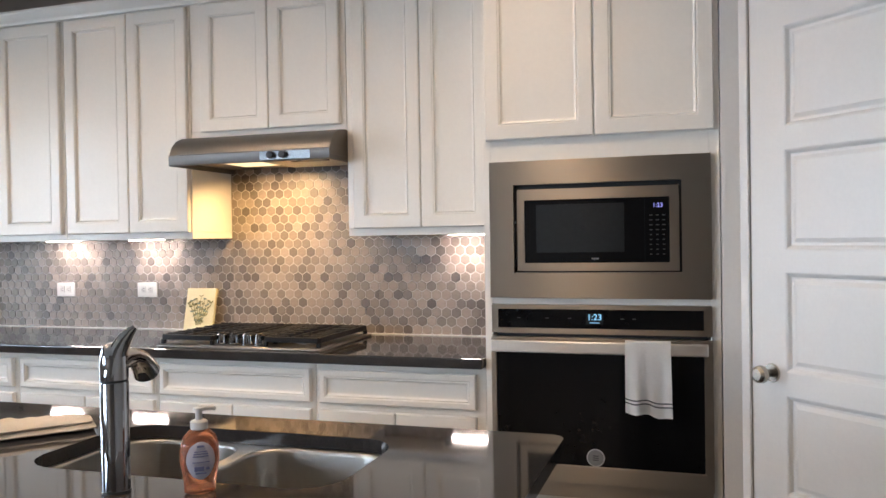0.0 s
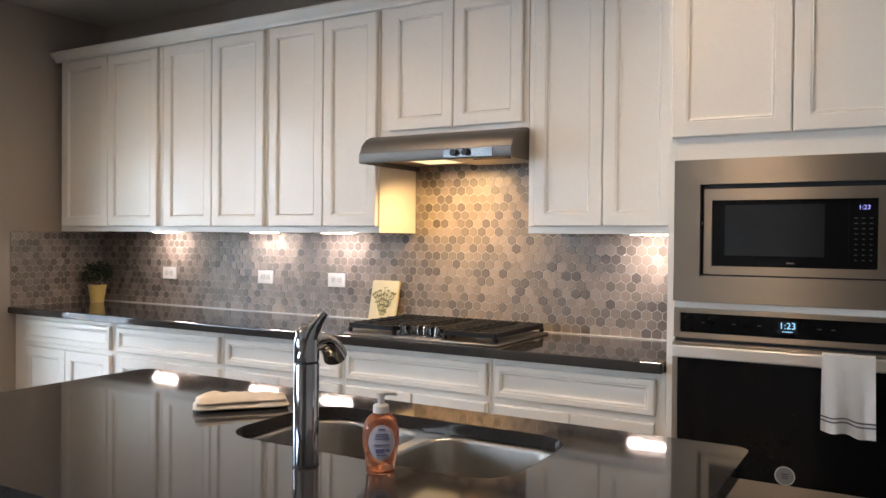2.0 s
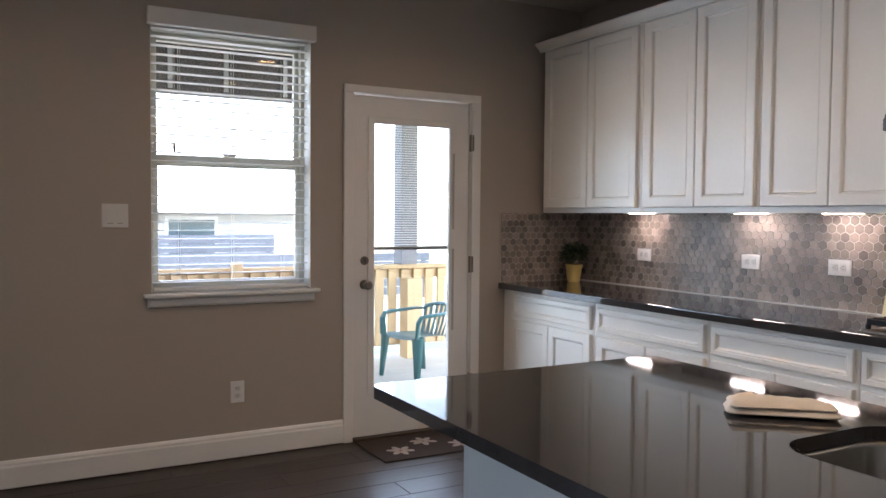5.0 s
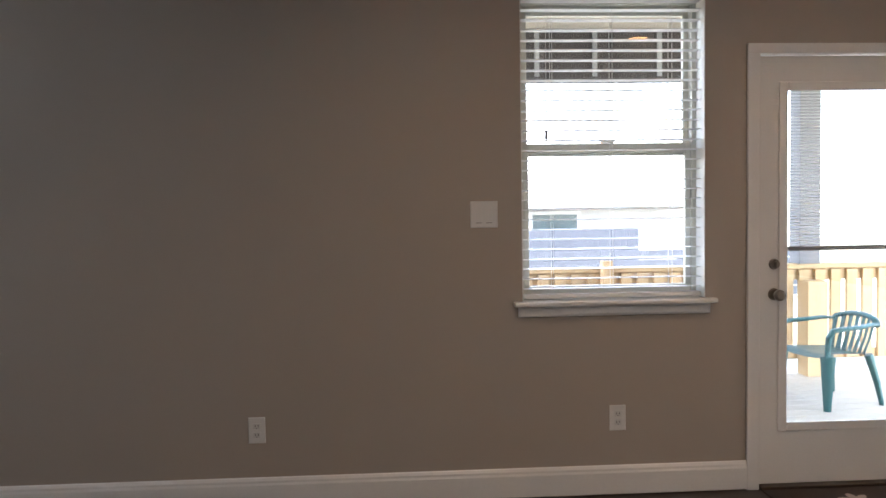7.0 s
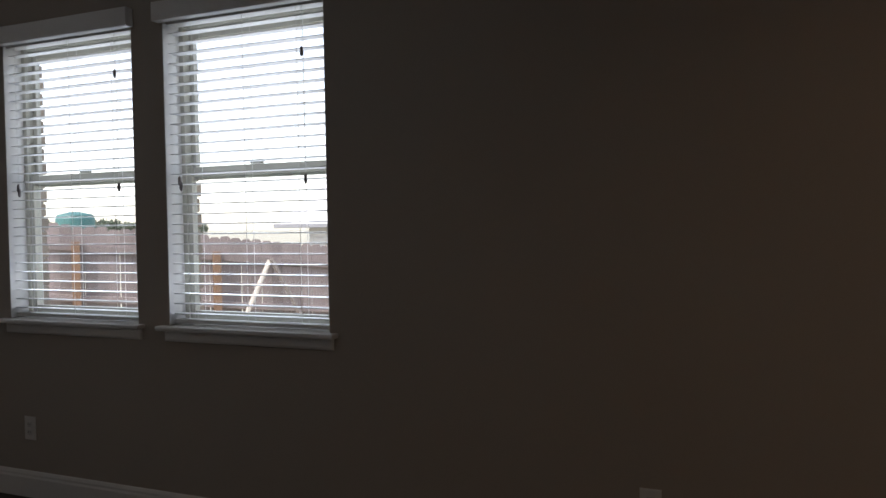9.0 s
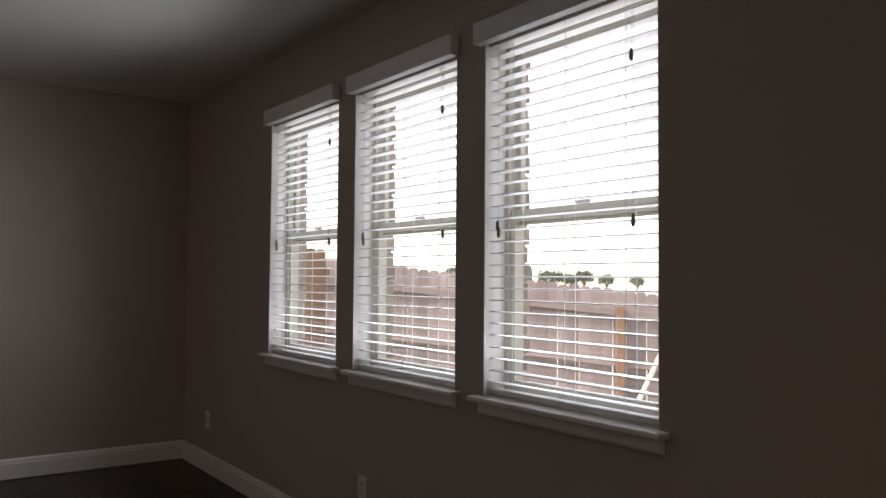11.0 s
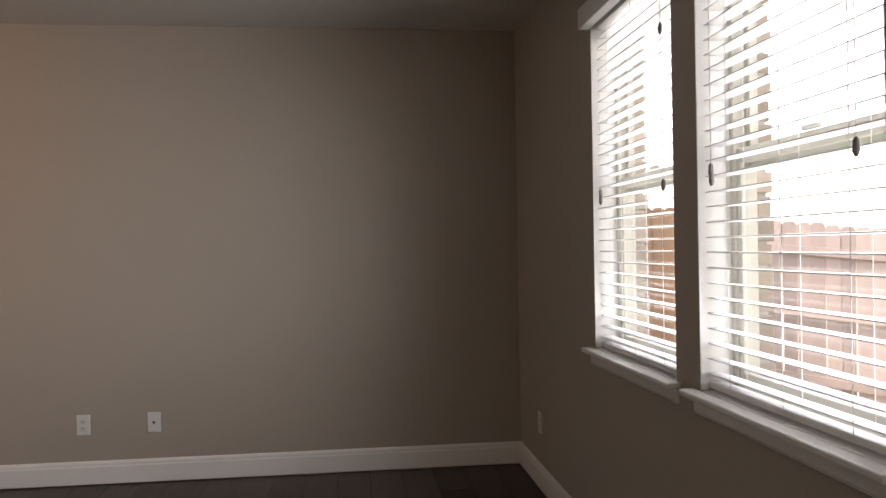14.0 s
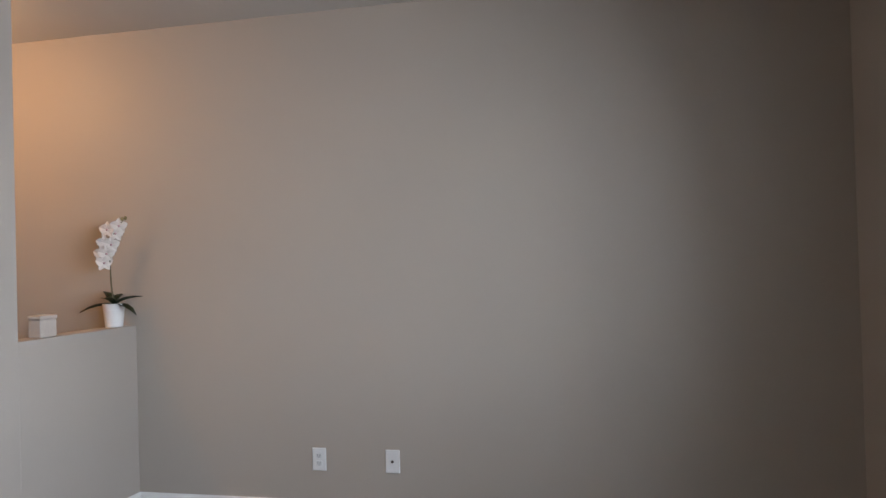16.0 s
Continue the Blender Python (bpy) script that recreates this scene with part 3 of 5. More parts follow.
def island():
    root = thing("kitchen_island", pose(0, 0, 0), "white panelled kitchen island under a dark quartz top", "island")
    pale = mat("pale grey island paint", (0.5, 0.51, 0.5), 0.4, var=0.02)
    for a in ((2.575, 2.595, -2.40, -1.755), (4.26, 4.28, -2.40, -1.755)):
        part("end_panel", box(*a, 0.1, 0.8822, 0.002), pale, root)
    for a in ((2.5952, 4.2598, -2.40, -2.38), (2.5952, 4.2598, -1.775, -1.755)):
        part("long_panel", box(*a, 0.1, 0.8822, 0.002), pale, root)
    part("toe_kick", box(2.63, 4.22, -2.34, -1.81, 0.0, 0.0995), CAB, root)
    rng = [(2.60, 3.15), (3.17, 3.72), (3.74, 4.26)]
    for a, b in rng:
        ob = part("panel", rings(b - a, 0.72, DOORSTEPS), CAB, root)
        ob.matrix_local = Matrix.Translation((b, -1.7545, 0.125)) @ pose(0, 0, 0, 0, 0, 180)
    # the top, with a rounded cut-out over the sink
    outer = rounded(IX0, IX1, IY0, IY1, 0.035)
    inner = rounded(*SINK, 0.09)
    bm = bmesh.new()
    n = len(outer)
    lo = [[bm.verts.new((x, y, z)) for x, y in ring] for ring, z in ((outer, 0.914), (inner, 0.914), (inner, 0.884), (outer, 0.884))]
    for a, b in zip(lo, lo[1:] + lo[:1]):
        for k in range(n):
            bm.faces.new((a[k], a[(k + 1) % n], b[(k + 1) % n], b[k]))
    es = [e for e in bm.edges if abs(e.verts[0].co.z - e.verts[1].co.z) < 1e-5 and e.calc_face_angle(0) > 1]
    bmesh.ops.bevel(bm, geom=es, offset=0.004, segments=2, affect="EDGES")
    top = part("island_top", bm, QUARTZ)
    tagged(top, "dark grey polished quartz island top with a sink cut-out", "countertop")


island()

# ---- under-cabinet and ceiling lamps ----
for x in (0.725, 1.52, 2.028, 3.69):
    root = thing("under_cabinet_light", pose(x, -0.105, 1.366), "short lit light bar under the wall cabinets", "light", "under-cabinet lights")
    part("housing", box(-0.13, 0.13, -0.02, 0.02, -0.008, 0.0228, 0.002), PLASTIC, root)
    part("diffuser", box(-0.1, 0.1, -0.007, 0.007, -0.0105, -0.0082, 0.001), LED, root, "lit diffuser")
    lamp("bar_lamp", "AREA", pose(x, -0.1, 1.353, 0, 0, 0), 0.06, (1.0, 0.80, 0.68), size=(0.2, 0.014))
hood_light = lamp("hood_lamp", "AREA", pose(2.76, -0.29, 1.668, 14, 0, 0), 0.28, (1.0, 0.62, 0.24), size=(0.18, 0.06))
hood_light.data.spread = radians(152)
for x in (1.1, 2.5, 3.9):
    for y in (-1.35, -3.0):
        root = thing("recessed_light", pose(x, y, TOP), "round recessed ceiling light with a white trim ring, lit", "light", "recessed ceiling lights")
        part("trim_ring", lathe([(0.075, -0.001), (0.095, -0.001), (0.093, -0.006), (0.076, -0.004)], 28), PLASTIC, root)
        part("lens", lathe([(0.001, -0.002), (0.074, -0.002), (0.074, -0.004), (0.001, -0.004)], 28), BULB, root, "lit warm lens")
        lamp("can_lamp", "SPOT", pose(x, y, TOP - 0.02), (0.75 if y < -2 else 1.1) if x < 2 else 1.85 if y < -2 else 1.4, (1.0, 0.75, 0.5), cone=160, radius=0.06)
lamp("hall_lamp", "POINT", pose(4.5, -8.8, 2.5), 1.75, (1.0, 0.6, 0.28), radius=0.08)

# ---- backsplash: grout bed and hexagonal tiles ----
PITCH, ROW, ACROSS = 0.0460, 0.0398, 0.0432


def clip(poly, x0, x1, z0, z1):
    for axis, lim, keep in ((0, x0, 1), (0, x1, -1), (1, z0, 1), (1, z1, -1)):
        out = []
        for p, q in zip(poly, poly[1:] + poly[:1]):
            a, b = (p[axis] - lim) * keep, (q[axis] - lim) * keep
            if a >= 0:
                out.append(p)
            if a * b < 0:
                f = a / (a - b)
                out.append((p[0] + f * (q[0] - p[0]), p[1] + f * (q[1] - p[1])))
        poly = out
        if len(poly) < 3:
            return []
    return poly


def prism(bm, poly, t=0.0016, edge=0.0007):
    cx, cz = sum(p[0] for p in poly) / len(poly), sum(p[1] for p in poly) / len(poly)
    lo = [bm.verts.new((x, 0, z)) for x, z in poly]
    mid = [bm.verts.new((x, -t + edge, z)) for x, z in poly]
    hi = [bm.verts.new((x + (cx - x) * 0.045, -t, z + (cz - z) * 0.045)) for x, z in poly]
    n = len(poly)
    for a, b in ((lo, mid), (mid, hi)):
        for k in range(n):
            bm.faces.new((a[k], a[(k + 1) % n], b[(k + 1) % n], b[k]))
    bm.faces.new(hi)


HEX = [(ACROSS / math.sqrt(3) * math.sin(radians(60 * k)), ACROSS / math.sqrt(3) * math.cos(radians(60 * k))) for k in range(6)]


def backsplash(name, areas, m, near):
    bed = bmesh.new()
    for x0, x1, z0, z1 in areas:
        box(x0, x1, -0.009, 0.0, z0, z1, 0, bed)
    root = setting(name, bed, GROUT, "backsplash of taupe marble hexagon tiles with pale grout", "backsplash", m)
    bm = bmesh.new()
    single = bmesh.new()
    prism(single, HEX)
    me = bpy.data.meshes.new("tile")
    bmesh.ops.recalc_face_normals(single, faces=single.faces)
    single.to_mesh(me)
    single.free()
    me.materials.append(TILE)
    count = 0
    for x0, x1, z0, z1 in areas:
        for r in range(-1, int((z1 - 0.907) / ROW) + 2):
            z = 0.93 + r * ROW
            for c in range(-1, int(4.0 / PITCH) + 1):
                x = c * PITCH + (PITCH / 2 if r % 2 else 0)
                if not (x0 - PITCH < x < x1 + PITCH and z0 - ROW < z < z1 + ROW):
                    continue
                whole = [(x + a, z + b) for a, b in HEX]
                poly = clip(whole, x0, x1, z0, z1)
                if len(poly) < 3:
                    continue
                if near and count < 300 and len(poly) == 6 and x0 + 0.03 < x < x1 - 0.03 and z0 + 0.03 < z < z1 - 0.03 and near[0] < x < near[1]:
                    ob = new("tile", me)
                    ob.parent = root
                    ob.matrix_local = pose(x, -0.009, z)
                    count += 1
                else:
                    prism(bm, poly)
    bmesh.ops.translate(bm, verts=bm.verts, vec=(0, -0.009, 0))
    tagged(part("tiles", bm, TILES, root), kind="stuff")


backsplash("backsplash_north", [(0.0, 2.455, 0.907, 1.40), (2.4551, 3.2169, 0.907, 1.80), (3.217, 3.877, 0.907, 1.40)], Matrix(), (2.46, 3.9))
backsplash("backsplash_west", [(0.0, 0.635, 0.907, 1.355)], pose(0, -0.635, 0, 0, 0, 90), None)
tagged(part("caulk_joint", box(0.01, 3.873, -0.02, -0.0125, 0.907, 0.913, 0.002), PLASTIC), "white caulk joint between counter and tiles", "trim", kind="structure")

# ---- range hood ----


def hood():
    x0, x1 = 2.457, 3.215
    root = thing("range_hood", pose(0, 0, 0), "under-cabinet stainless steel range hood, light on", "range hood")
    prof = [(-0.012, 1.805), (-0.35, 1.805), (-0.405, 1.798), (-0.448, 1.78), (-0.478, 1.752), (-0.494, 1.718), (-0.4945, 1.715), (-0.5, 1.713), (-0.5, 1.674), (-0.498, 1.671), (-0.488, 1.67), (-0.488, 1.692), (-0.012, 1.692)]
    bm = bmesh.new()
    a = [bm.verts.new((x0, y, z)) for y, z in prof]
    b = [bm.verts.new((x1, y, z)) for y, z in prof]
    for k in range(len(prof)):
        q = (k + 1) % len(prof)
        bm.faces.new((a[k], a[q], b[q], b[k]))
    bm.faces.new(a)
    bm.faces.new(b)
    part("canopy", bm, STEELH, root, smooth=True)
    # the highlight on the front crease, added as a thin chrome strip
    part("crease_trim", box(x0, x1, -0.5012, -0.4948, 1.7132, 1.7148, 0.0004), CHROME, root, "added chrome strip for the highlight along the front crease")
    for a in (x0, x1 - 0.012):
        part("rim", box(a, a + 0.012, -0.487, -0.012, 1.67, 1.6915), STEELH, root)
    mesh = mat("aluminium mesh filter", (0.5, 0.49, 0.46), 0.4, 1.0, var=0.3, scale=80, fine=300, bump=0.3)
    part("filter", box(x0 + 0.39, x1 - 0.03, -0.39, -0.1, 1.68, 1.6915, 0.003), mesh, root, "aluminium mesh filter")
    part("filter_pull", box(x0 + 0.52, x0 + 0.58, -0.38, -0.365, 1.676, 1.6798, 0.001), CHROME, root)
    part("light_lens", box(x0 + 0.19, x0 + 0.375, -0.37, -0.2, 1.683, 1.6915, 0.003), glow("lit hood lens", (1.0, 0.75, 0.4), 0.05), root, "lit warm lens")
    part("control_plate", box(2.9, 3.13, -0.5025, -0.5002, 1.676, 1.7115, 0.0008), mat("polished control plate", (0.17, 0.175, 0.18), 0.24, 1.0, var=0.03, bump=0.0), root, "polished steel control plate")
    part("switch_housing", box(3.05, 3.17, -0.486, -0.4, 1.671, 1.6915, 0.003), BLACK, root, "black switch housing")
    for x in (2.955, 3.01):
        part("control_knob", cyl((x, -0.5025, 1.695), (x, -0.522, 1.695), 0.016, 0.014, 20), BLACK, root, "black control knob")


hood()

# ---- cooktop ----


def cooktop():
    root = thing("gas_cooktop", pose(2.834, -0.345, 0.907), "stainless gas cooktop with black cast-iron grates", "cooktop")
    part("tray", box(-0.378, 0.378, -0.262, 0.262, 0.0005, 0.011, 0.005), STEEL, root)
    # steel coloured dark to stand in for the grates' black reflection
    part("well", box(-0.35, 0.35, -0.235, 0.24, 0.0112, 0.0125, 0.0005), mat("well steel with grate reflection", (0.07, 0.066, 0.062), 0.3, 1.0), root)
    for bx, by, r in ((-0.25, 0.12, 0.042), (-0.25, -0.1, 0.034), (0.0, 0.05, 0.05), (0.25, 0.12, 0.036), (0.25, -0.1, 0.042)):
        burner = part("burner", lathe([(r + 0.012, 0.0125), (r + 0.01, 0.02), (r, 0.024), (r, 0.03)], 24, Matrix.Translation((bx, by, 0))), mat("burner ring", (0.3, 0.29, 0.28), 0.4, 1.0) if "burner ring" not in bpy.data.materials else bpy.data.materials["burner ring"], root)
        part("burner_cap", lathe([(r * 0.9, 0.03), (r * 0.95, 0.036), (r * 0.6, 0.039)], 24, Matrix.Translation((bx, by, 0))), IRON, burner, "black burner cap")
    for gx in (-0.242, 0.0, 0.242):
        bm = bmesh.new()
        w, f0 = 0.117, (-0.235 if gx else -0.145)
        z0, z1 = 0.031, 0.052
        for y in (f0, 0.225):
            box(gx - w, gx + w, y - 0.008, y + 0.008, z0, z1, 0.002, bm, 1)
        for x in (-w, w):
            box(gx + x - 0.008, gx + x + 0.008, f0, 0.225, z0, z1, 0.002, bm, 1)
        for k in range(7):
            y = f0 + (0.225 - f0) * (k + 0.5) / 7
            for sgn in (-1, 1):
                xa, xb = sorted((gx + sgn * w, gx + sgn * 0.035))
                box(xa, xb, y - 0.0065, y + 0.0065, z0 + 0.002, z1 + 0.004, 0.002, bm, 1)
        box(gx - 0.005, gx + 0.005, f0, 0.225, z0, z1 + 0.002, 0.002, bm, 1)
        for x in (-w, w):
            for y in (f0, 0.225):
                box(gx + x - 0.008, gx + x + 0.008, y - 0.008, y + 0.008, 0.0126, z0, 0.002, bm, 1)
        part("grate", bm, IRON, root)
    for x in (-0.104, -0.045, 0.018, 0.075):
        k = part("control_knob", lathe([(0.025, 0.0125), (0.025, 0.017), (0.022, 0.02), (0.0205, 0.05), (0.016, 0.054)], 22, Matrix.Translation((x, -0.195, 0))), CHROME, root, "polished metal knob", True)
        part("grip", box(x - 0.005, x + 0.005, -0.216, -0.174, 0.048, 0.06, 0.002), CHROME, k)


cooktop()

# ---- microwave and wall oven ----


def text(body, size, m, parent, material, name="digits"):
    cu = bpy.data.curves.new(name, "FONT")
    cu.body, cu.size, cu.extrude = body, size, 0.0003
    cu.align_x, cu.align_y = "CENTER", "CENTER"
    cu.materials.append(material)
    ob = new(name, cu)
    ob.parent = parent
    ob.matrix_local = m
    return ob


def frame_ring(x0, x1, z0, z1, a0, a1, b0, b1, y0, y1, bev):
    ob = pierced(x0, x1, z0, z1, y1 - y0, [(a0, a1, b0, b1)])
    bmesh.ops.translate(ob, verts=ob.verts, vec=(0, y0, 0))
    es = [e for e in ob.edges if e.calc_face_angle(0) > 1]
    bmesh.ops.bevel(ob, geom=es, offset=bev, segments=2, affect="EDGES")
    return ob


def microwave():
    root = thing("microwave", pose(0, 0, 0), "built-in stainless microwave with a black glass door, in a trim frame", "microwave")
    part("trim_frame", frame_ring(3.905, 4.658, 1.128, 1.611, 3.993, 4.565, 1.216, 1.527, -0.634, -0.612, 0.002), STEEL, root)
    part("cavity", box(3.98, 4.58, -0.605, -0.3, 1.2, 1.54), BLACK, root)
    door = part("door", frame_ring(4.005, 4.555, 1.224, 1.510, 4.031, 4.526, 1.25, 1.472, -0.63, -0.606, 0.002), STEEL, root)
    part("door_glass", box(4.031, 4.526, -0.627, -0.61, 1.25, 1.472, 0.001), BLACKGLASS, door, "black door glass")
    part("window_screen", box(4.073, 4.377, -0.6285, -0.6272, 1.286, 1.455, 0.0005), SCREEN, door, "dark grey see-through window")
    part("control_panel", box(4.444, 4.4455, -0.628, -0.6272, 1.252, 1.47), SCREEN, root)
    part("hinge_pin", box(3.997, 4.003, -0.632, -0.625, 1.39, 1.40, 0.001), CHROME, root)
    text("1:23", 0.02, pose(4.488, -0.6276, 1.443, 90, 0, 0), root, glow("violet clock digits", (0.36, 0.36, 1.0), 0.038))
    grey = mat("grey key print", (0.026, 0.026, 0.026), 0.5, bump=0)
    for r in range(9):
        for c in range(3):
            z = 1.41 - r * 0.0165
            wd = 0.008 if r > 3 else 0.0105
            part("key_mark", box(4.465 + c * 0.021 - wd / 2, 4.465 + c * 0.021 + wd / 2, -0.6276, -0.6271, z - 0.0018, z + 0.0018), grey, root)
    part("badge", box(4.265, 4.29, -0.6278, -0.627, 1.262, 1.2665, 0.0002), CHROME, root)


microwave()


def wall_oven():
    root = thing("wall_oven", pose(0, 0, 0), "built-in stainless wall oven with a black glass door", "oven")
    part("panel_frame", frame_ring(3.907, 4.657, 1.004, 1.103, 3.93, 4.632, 1.02, 1.088, -0.63, -0.61, 0.002), STEEL, root)
    part("control_glass", box(3.9305, 4.6315, -0.627, -0.611, 1.0205, 1.0875, 0.001), BLACKGLASS, root, "black control glass")
    part("display", box(4.243, 4.302, -0.6276, -0.6271, 1.035, 1.075), SCREEN, root)
    text("1:23", 0.03, pose(4.272, -0.6279, 1.06, 90, 0, 0), root, CLOCK)
    part("display_line", box(4.256, 4.288, -0.6281, -0.6277, 1.0405, 1.0425), CLOCK, root)
    for x in (4.0, 4.1, 4.18, 4.36, 4.4):
        part("key_mark", box(x, x + 0.012, -0.6277, -0.6271, 1.054, 1.058), bpy.data.materials["grey key print"], root)
    part("body", box(3.92, 4.645, -0.6, -0.05, 0.437, 1.1), BLACK, root)
    door = part("door", frame_ring(3.907, 4.657, 0.488, 0.99, 3.926, 4.632, 0.546, 0.938, -0.645, -0.61, 0.003), STEEL, root)
    part("door_glass", box(3.9265, 4.6315, -0.642, -0.615, 0.5465, 0.9375, 0.001), BLACKGLASS, door, "black door glass")
    hd = box(3.92, 4.645, -0.702, -0.684, 0.943, 0.984, 0.004)
    for x in (3.95, 4.6):
        box(x, x + 0.02, -0.685, -0.644, 0.952, 0.975, 0.002, hd)
    part("handle", hd, mat("polished bar steel", (0.85, 0.82, 0.78), 0.36, 1.0, var=0.02, bump=0.0, aniso=0.6), door, "flat steel bar handle")
    part("lower_panel", box(3.907, 4.657, -0.632, -0.61, 0.43, 0.484, 0.002), STEEL, root)
    st = part("sticker", cyl((4.272, -0.642, 0.577), (4.272, -0.6428, 0.577), 0.031, seg=32), mat("grey sticker", (0.5, 0.5, 0.5), 0.5), door, "round grey sticker")
    part("sticker_mark", lathe([(0.017, 0), (0.027, 0), (0.027, 0.0006), (0.017, 0.0006)], 32, pose(4.272, -0.6427, 0.577, 90, 0, 0)), mat("sticker grey", (0.2, 0.2, 0.2), 0.5), st)
    for k in range(3):
        part("sticker_bar", box(4.262, 4.282, -0.6435, -0.6427, 0.568 + 0.007 * k, 0.571 + 0.007 * k), BLACK, st)


wall_oven()


def hanging_towel():
    """Folded cloth over the oven handle: front and back falls with soft folds."""
    bm = bmesh.new()
    nx, nz = 26, 40
    x0, x1 = 4.381, 4.527

    def pt(u, v):
        # v runs from the back hem over the bar to the front hem
        x = x0 + (x1 - x0) * u
        wob = 0.006 * math.sin(9 * u + 0.8 + 1.5 * v) + 0.004 * math.sin(17 * u + 2 - 2 * v) + 0.004 * noise.noise(Vector((u * 5, v * 7, 2.0)))
        if v < 0.3:
            f = v / 0.3
            y, z = -0.678, 0.80 + 0.187 * f
        elif v < 0.4:
            a = math.pi * (v - 0.3) / 0.1
            y, z = -0.693 + 0.015 * math.cos(a), 0.987 + 0.006 * math.sin(a)
        else:
            f = (v - 0.4) / 0.6
            y, z = -0.709 + wob * f - 0.004 * f, 0.987 - (0.233 + 0.016 * u + 0.004 * math.sin(11 * u)) * f
            x += 0.006 * f * (u - 0.2)
        return x, y, z

    g = [[bm.verts.new(pt(i / nx, j / nz)) for i in range(nx + 1)] for j in range(nz + 1)]
    for j in range(nz):
        for i in range(nx):
            bm.faces.new((g[j][i], g[j][i + 1], g[j + 1][i + 1], g[j + 1][i]))
    cloth = mat("white cotton cloth", (0.92, 0.9, 0.87), 0.9, var=0.06, scale=12, fine=260, bump=0.25)
    bmesh.ops.solidify(bm, geom=bm.faces[:], thickness=0.004)
    ob = part("dish_towel", bm, cloth, smooth=True)
    tagged(ob, "white dish towel with dark hem stripes hung over the oven handle", "towel")
    for f in (0.085, 0.115):
        sb = bmesh.new()
        lo = []
        for i in range(nx + 1):
            u = i / nx
            x, y, z = pt(u, 1 - f)
            lo.append([sb.verts.new((x, y - 0.0052, z + d)) for d in (0, 0.004)] + [sb.verts.new((x, y - 0.0035, z + d)) for d in (0.004, 0)])
        for a, b in zip(lo, lo[1:]):
            for k in range(4):
                sb.faces.new((a[k], a[(k + 1) % 4], b[(k + 1) % 4], b[k]))
        part("stripe", sb, mat("grey stripe", (0.09, 0.09, 0.1), 0.9) if "grey stripe" not in bpy.data.materials else bpy.data.materials["grey stripe"], ob, "dark woven stripe")


hanging_towel()

# ---- sink, faucet, soap, folded cloth ----


def bowl(x0, x1, y0, y1, depth, r):
    bm = bmesh.new()
    levels = [(-0.02, 0.8822), (-0.004, 0.8822), (0.0, 0.8812), (0.003, 0.878), (0.0045, 0.872), (0.012, 0.874 - depth + 0.045), (0.018, 0.874 - depth + 0.022), (0.032, 0.874 - depth + 0.007), (0.055, 0.874 - depth), (0.1, 0.873 - depth)]
    loops = [[bm.verts.new((x, y, z)) for x, y in rounded(x0 + i, x1 - i, y0 + i, y1 - i, max(0.03, r - i * 0.6))] for i, z in levels]
    for a, b in zip(loops, loops[1:]):
        n = len(a)
        for k in range(n):
            bm.faces.new((a[k], a[(k + 1) % n], b[(k + 1) % n], b[k]))
    bm.faces.new(loops[-1])
    bmesh.ops.solidify(bm, geom=bm.faces[:], thickness=-0.0015)
    return bm


def sink():
    root = thing("kitchen_sink", pose(0, 0, 0), "undermount stainless double-bowl sink set in the island", "sink")
    x0, x1, y0, y1 = SINK
    S = mat("satin sink steel", (0.82, 0.77, 0.7), 0.29, 1.0, var=0.03, scale=6, fine=60, bump=0.0, rvar=0.01)
    part("bowl", bowl(x0 + 0.002, 3.652, y0 + 0.002, y1 - 0.002, 0.2, 0.085), S, root, smooth=True)
    part("bowl", bowl(3.682, x1 - 0.002, y0 + 0.002, y1 - 0.002, 0.2, 0.085), S, root, smooth=True)
    rim = box(3.650, 3.684, y0 + 0.01, y1 - 0.01, 0.870, 0.8835, 0.006)
    part("divider", rim, S, root)
    for yc, sgn in ((y1 - 0.002, 1), (y0 + 0.002, -1)):
        web = bmesh.new()
        r = 0.085
        arc = [radians(90 * k / 8) for k in range(9)]
        left = [(3.652 - r + r * math.cos(a), yc - sgn * (r - r * math.sin(a))) for a in arc]
        right = [(3.682 + r - r * math.cos(a), yc - sgn * (r - r * math.sin(a))) for a in arc]
        for p, q, u, v in zip(left, left[1:], right, right[1:]):
            ring = [web.verts.new((x, y, 0.8813)) for x, y in (p, q, v, u)]
            web.faces.new(ring)
        bmesh.ops.remove_doubles(web, verts=web.verts, dist=1e-5)
        bmesh.ops.solidify(web, geom=web.faces[:], thickness=0.0015)
        part("web", web, S, root)
    for x in (3.5, 3.84):
        part("drain", lathe([(0.045, 0.676), (0.043, 0.68), (0.03, 0.678), (0.01, 0.677)], 24, Matrix.Translation((x, -2.0, 0))), CHROME, root)


sink()


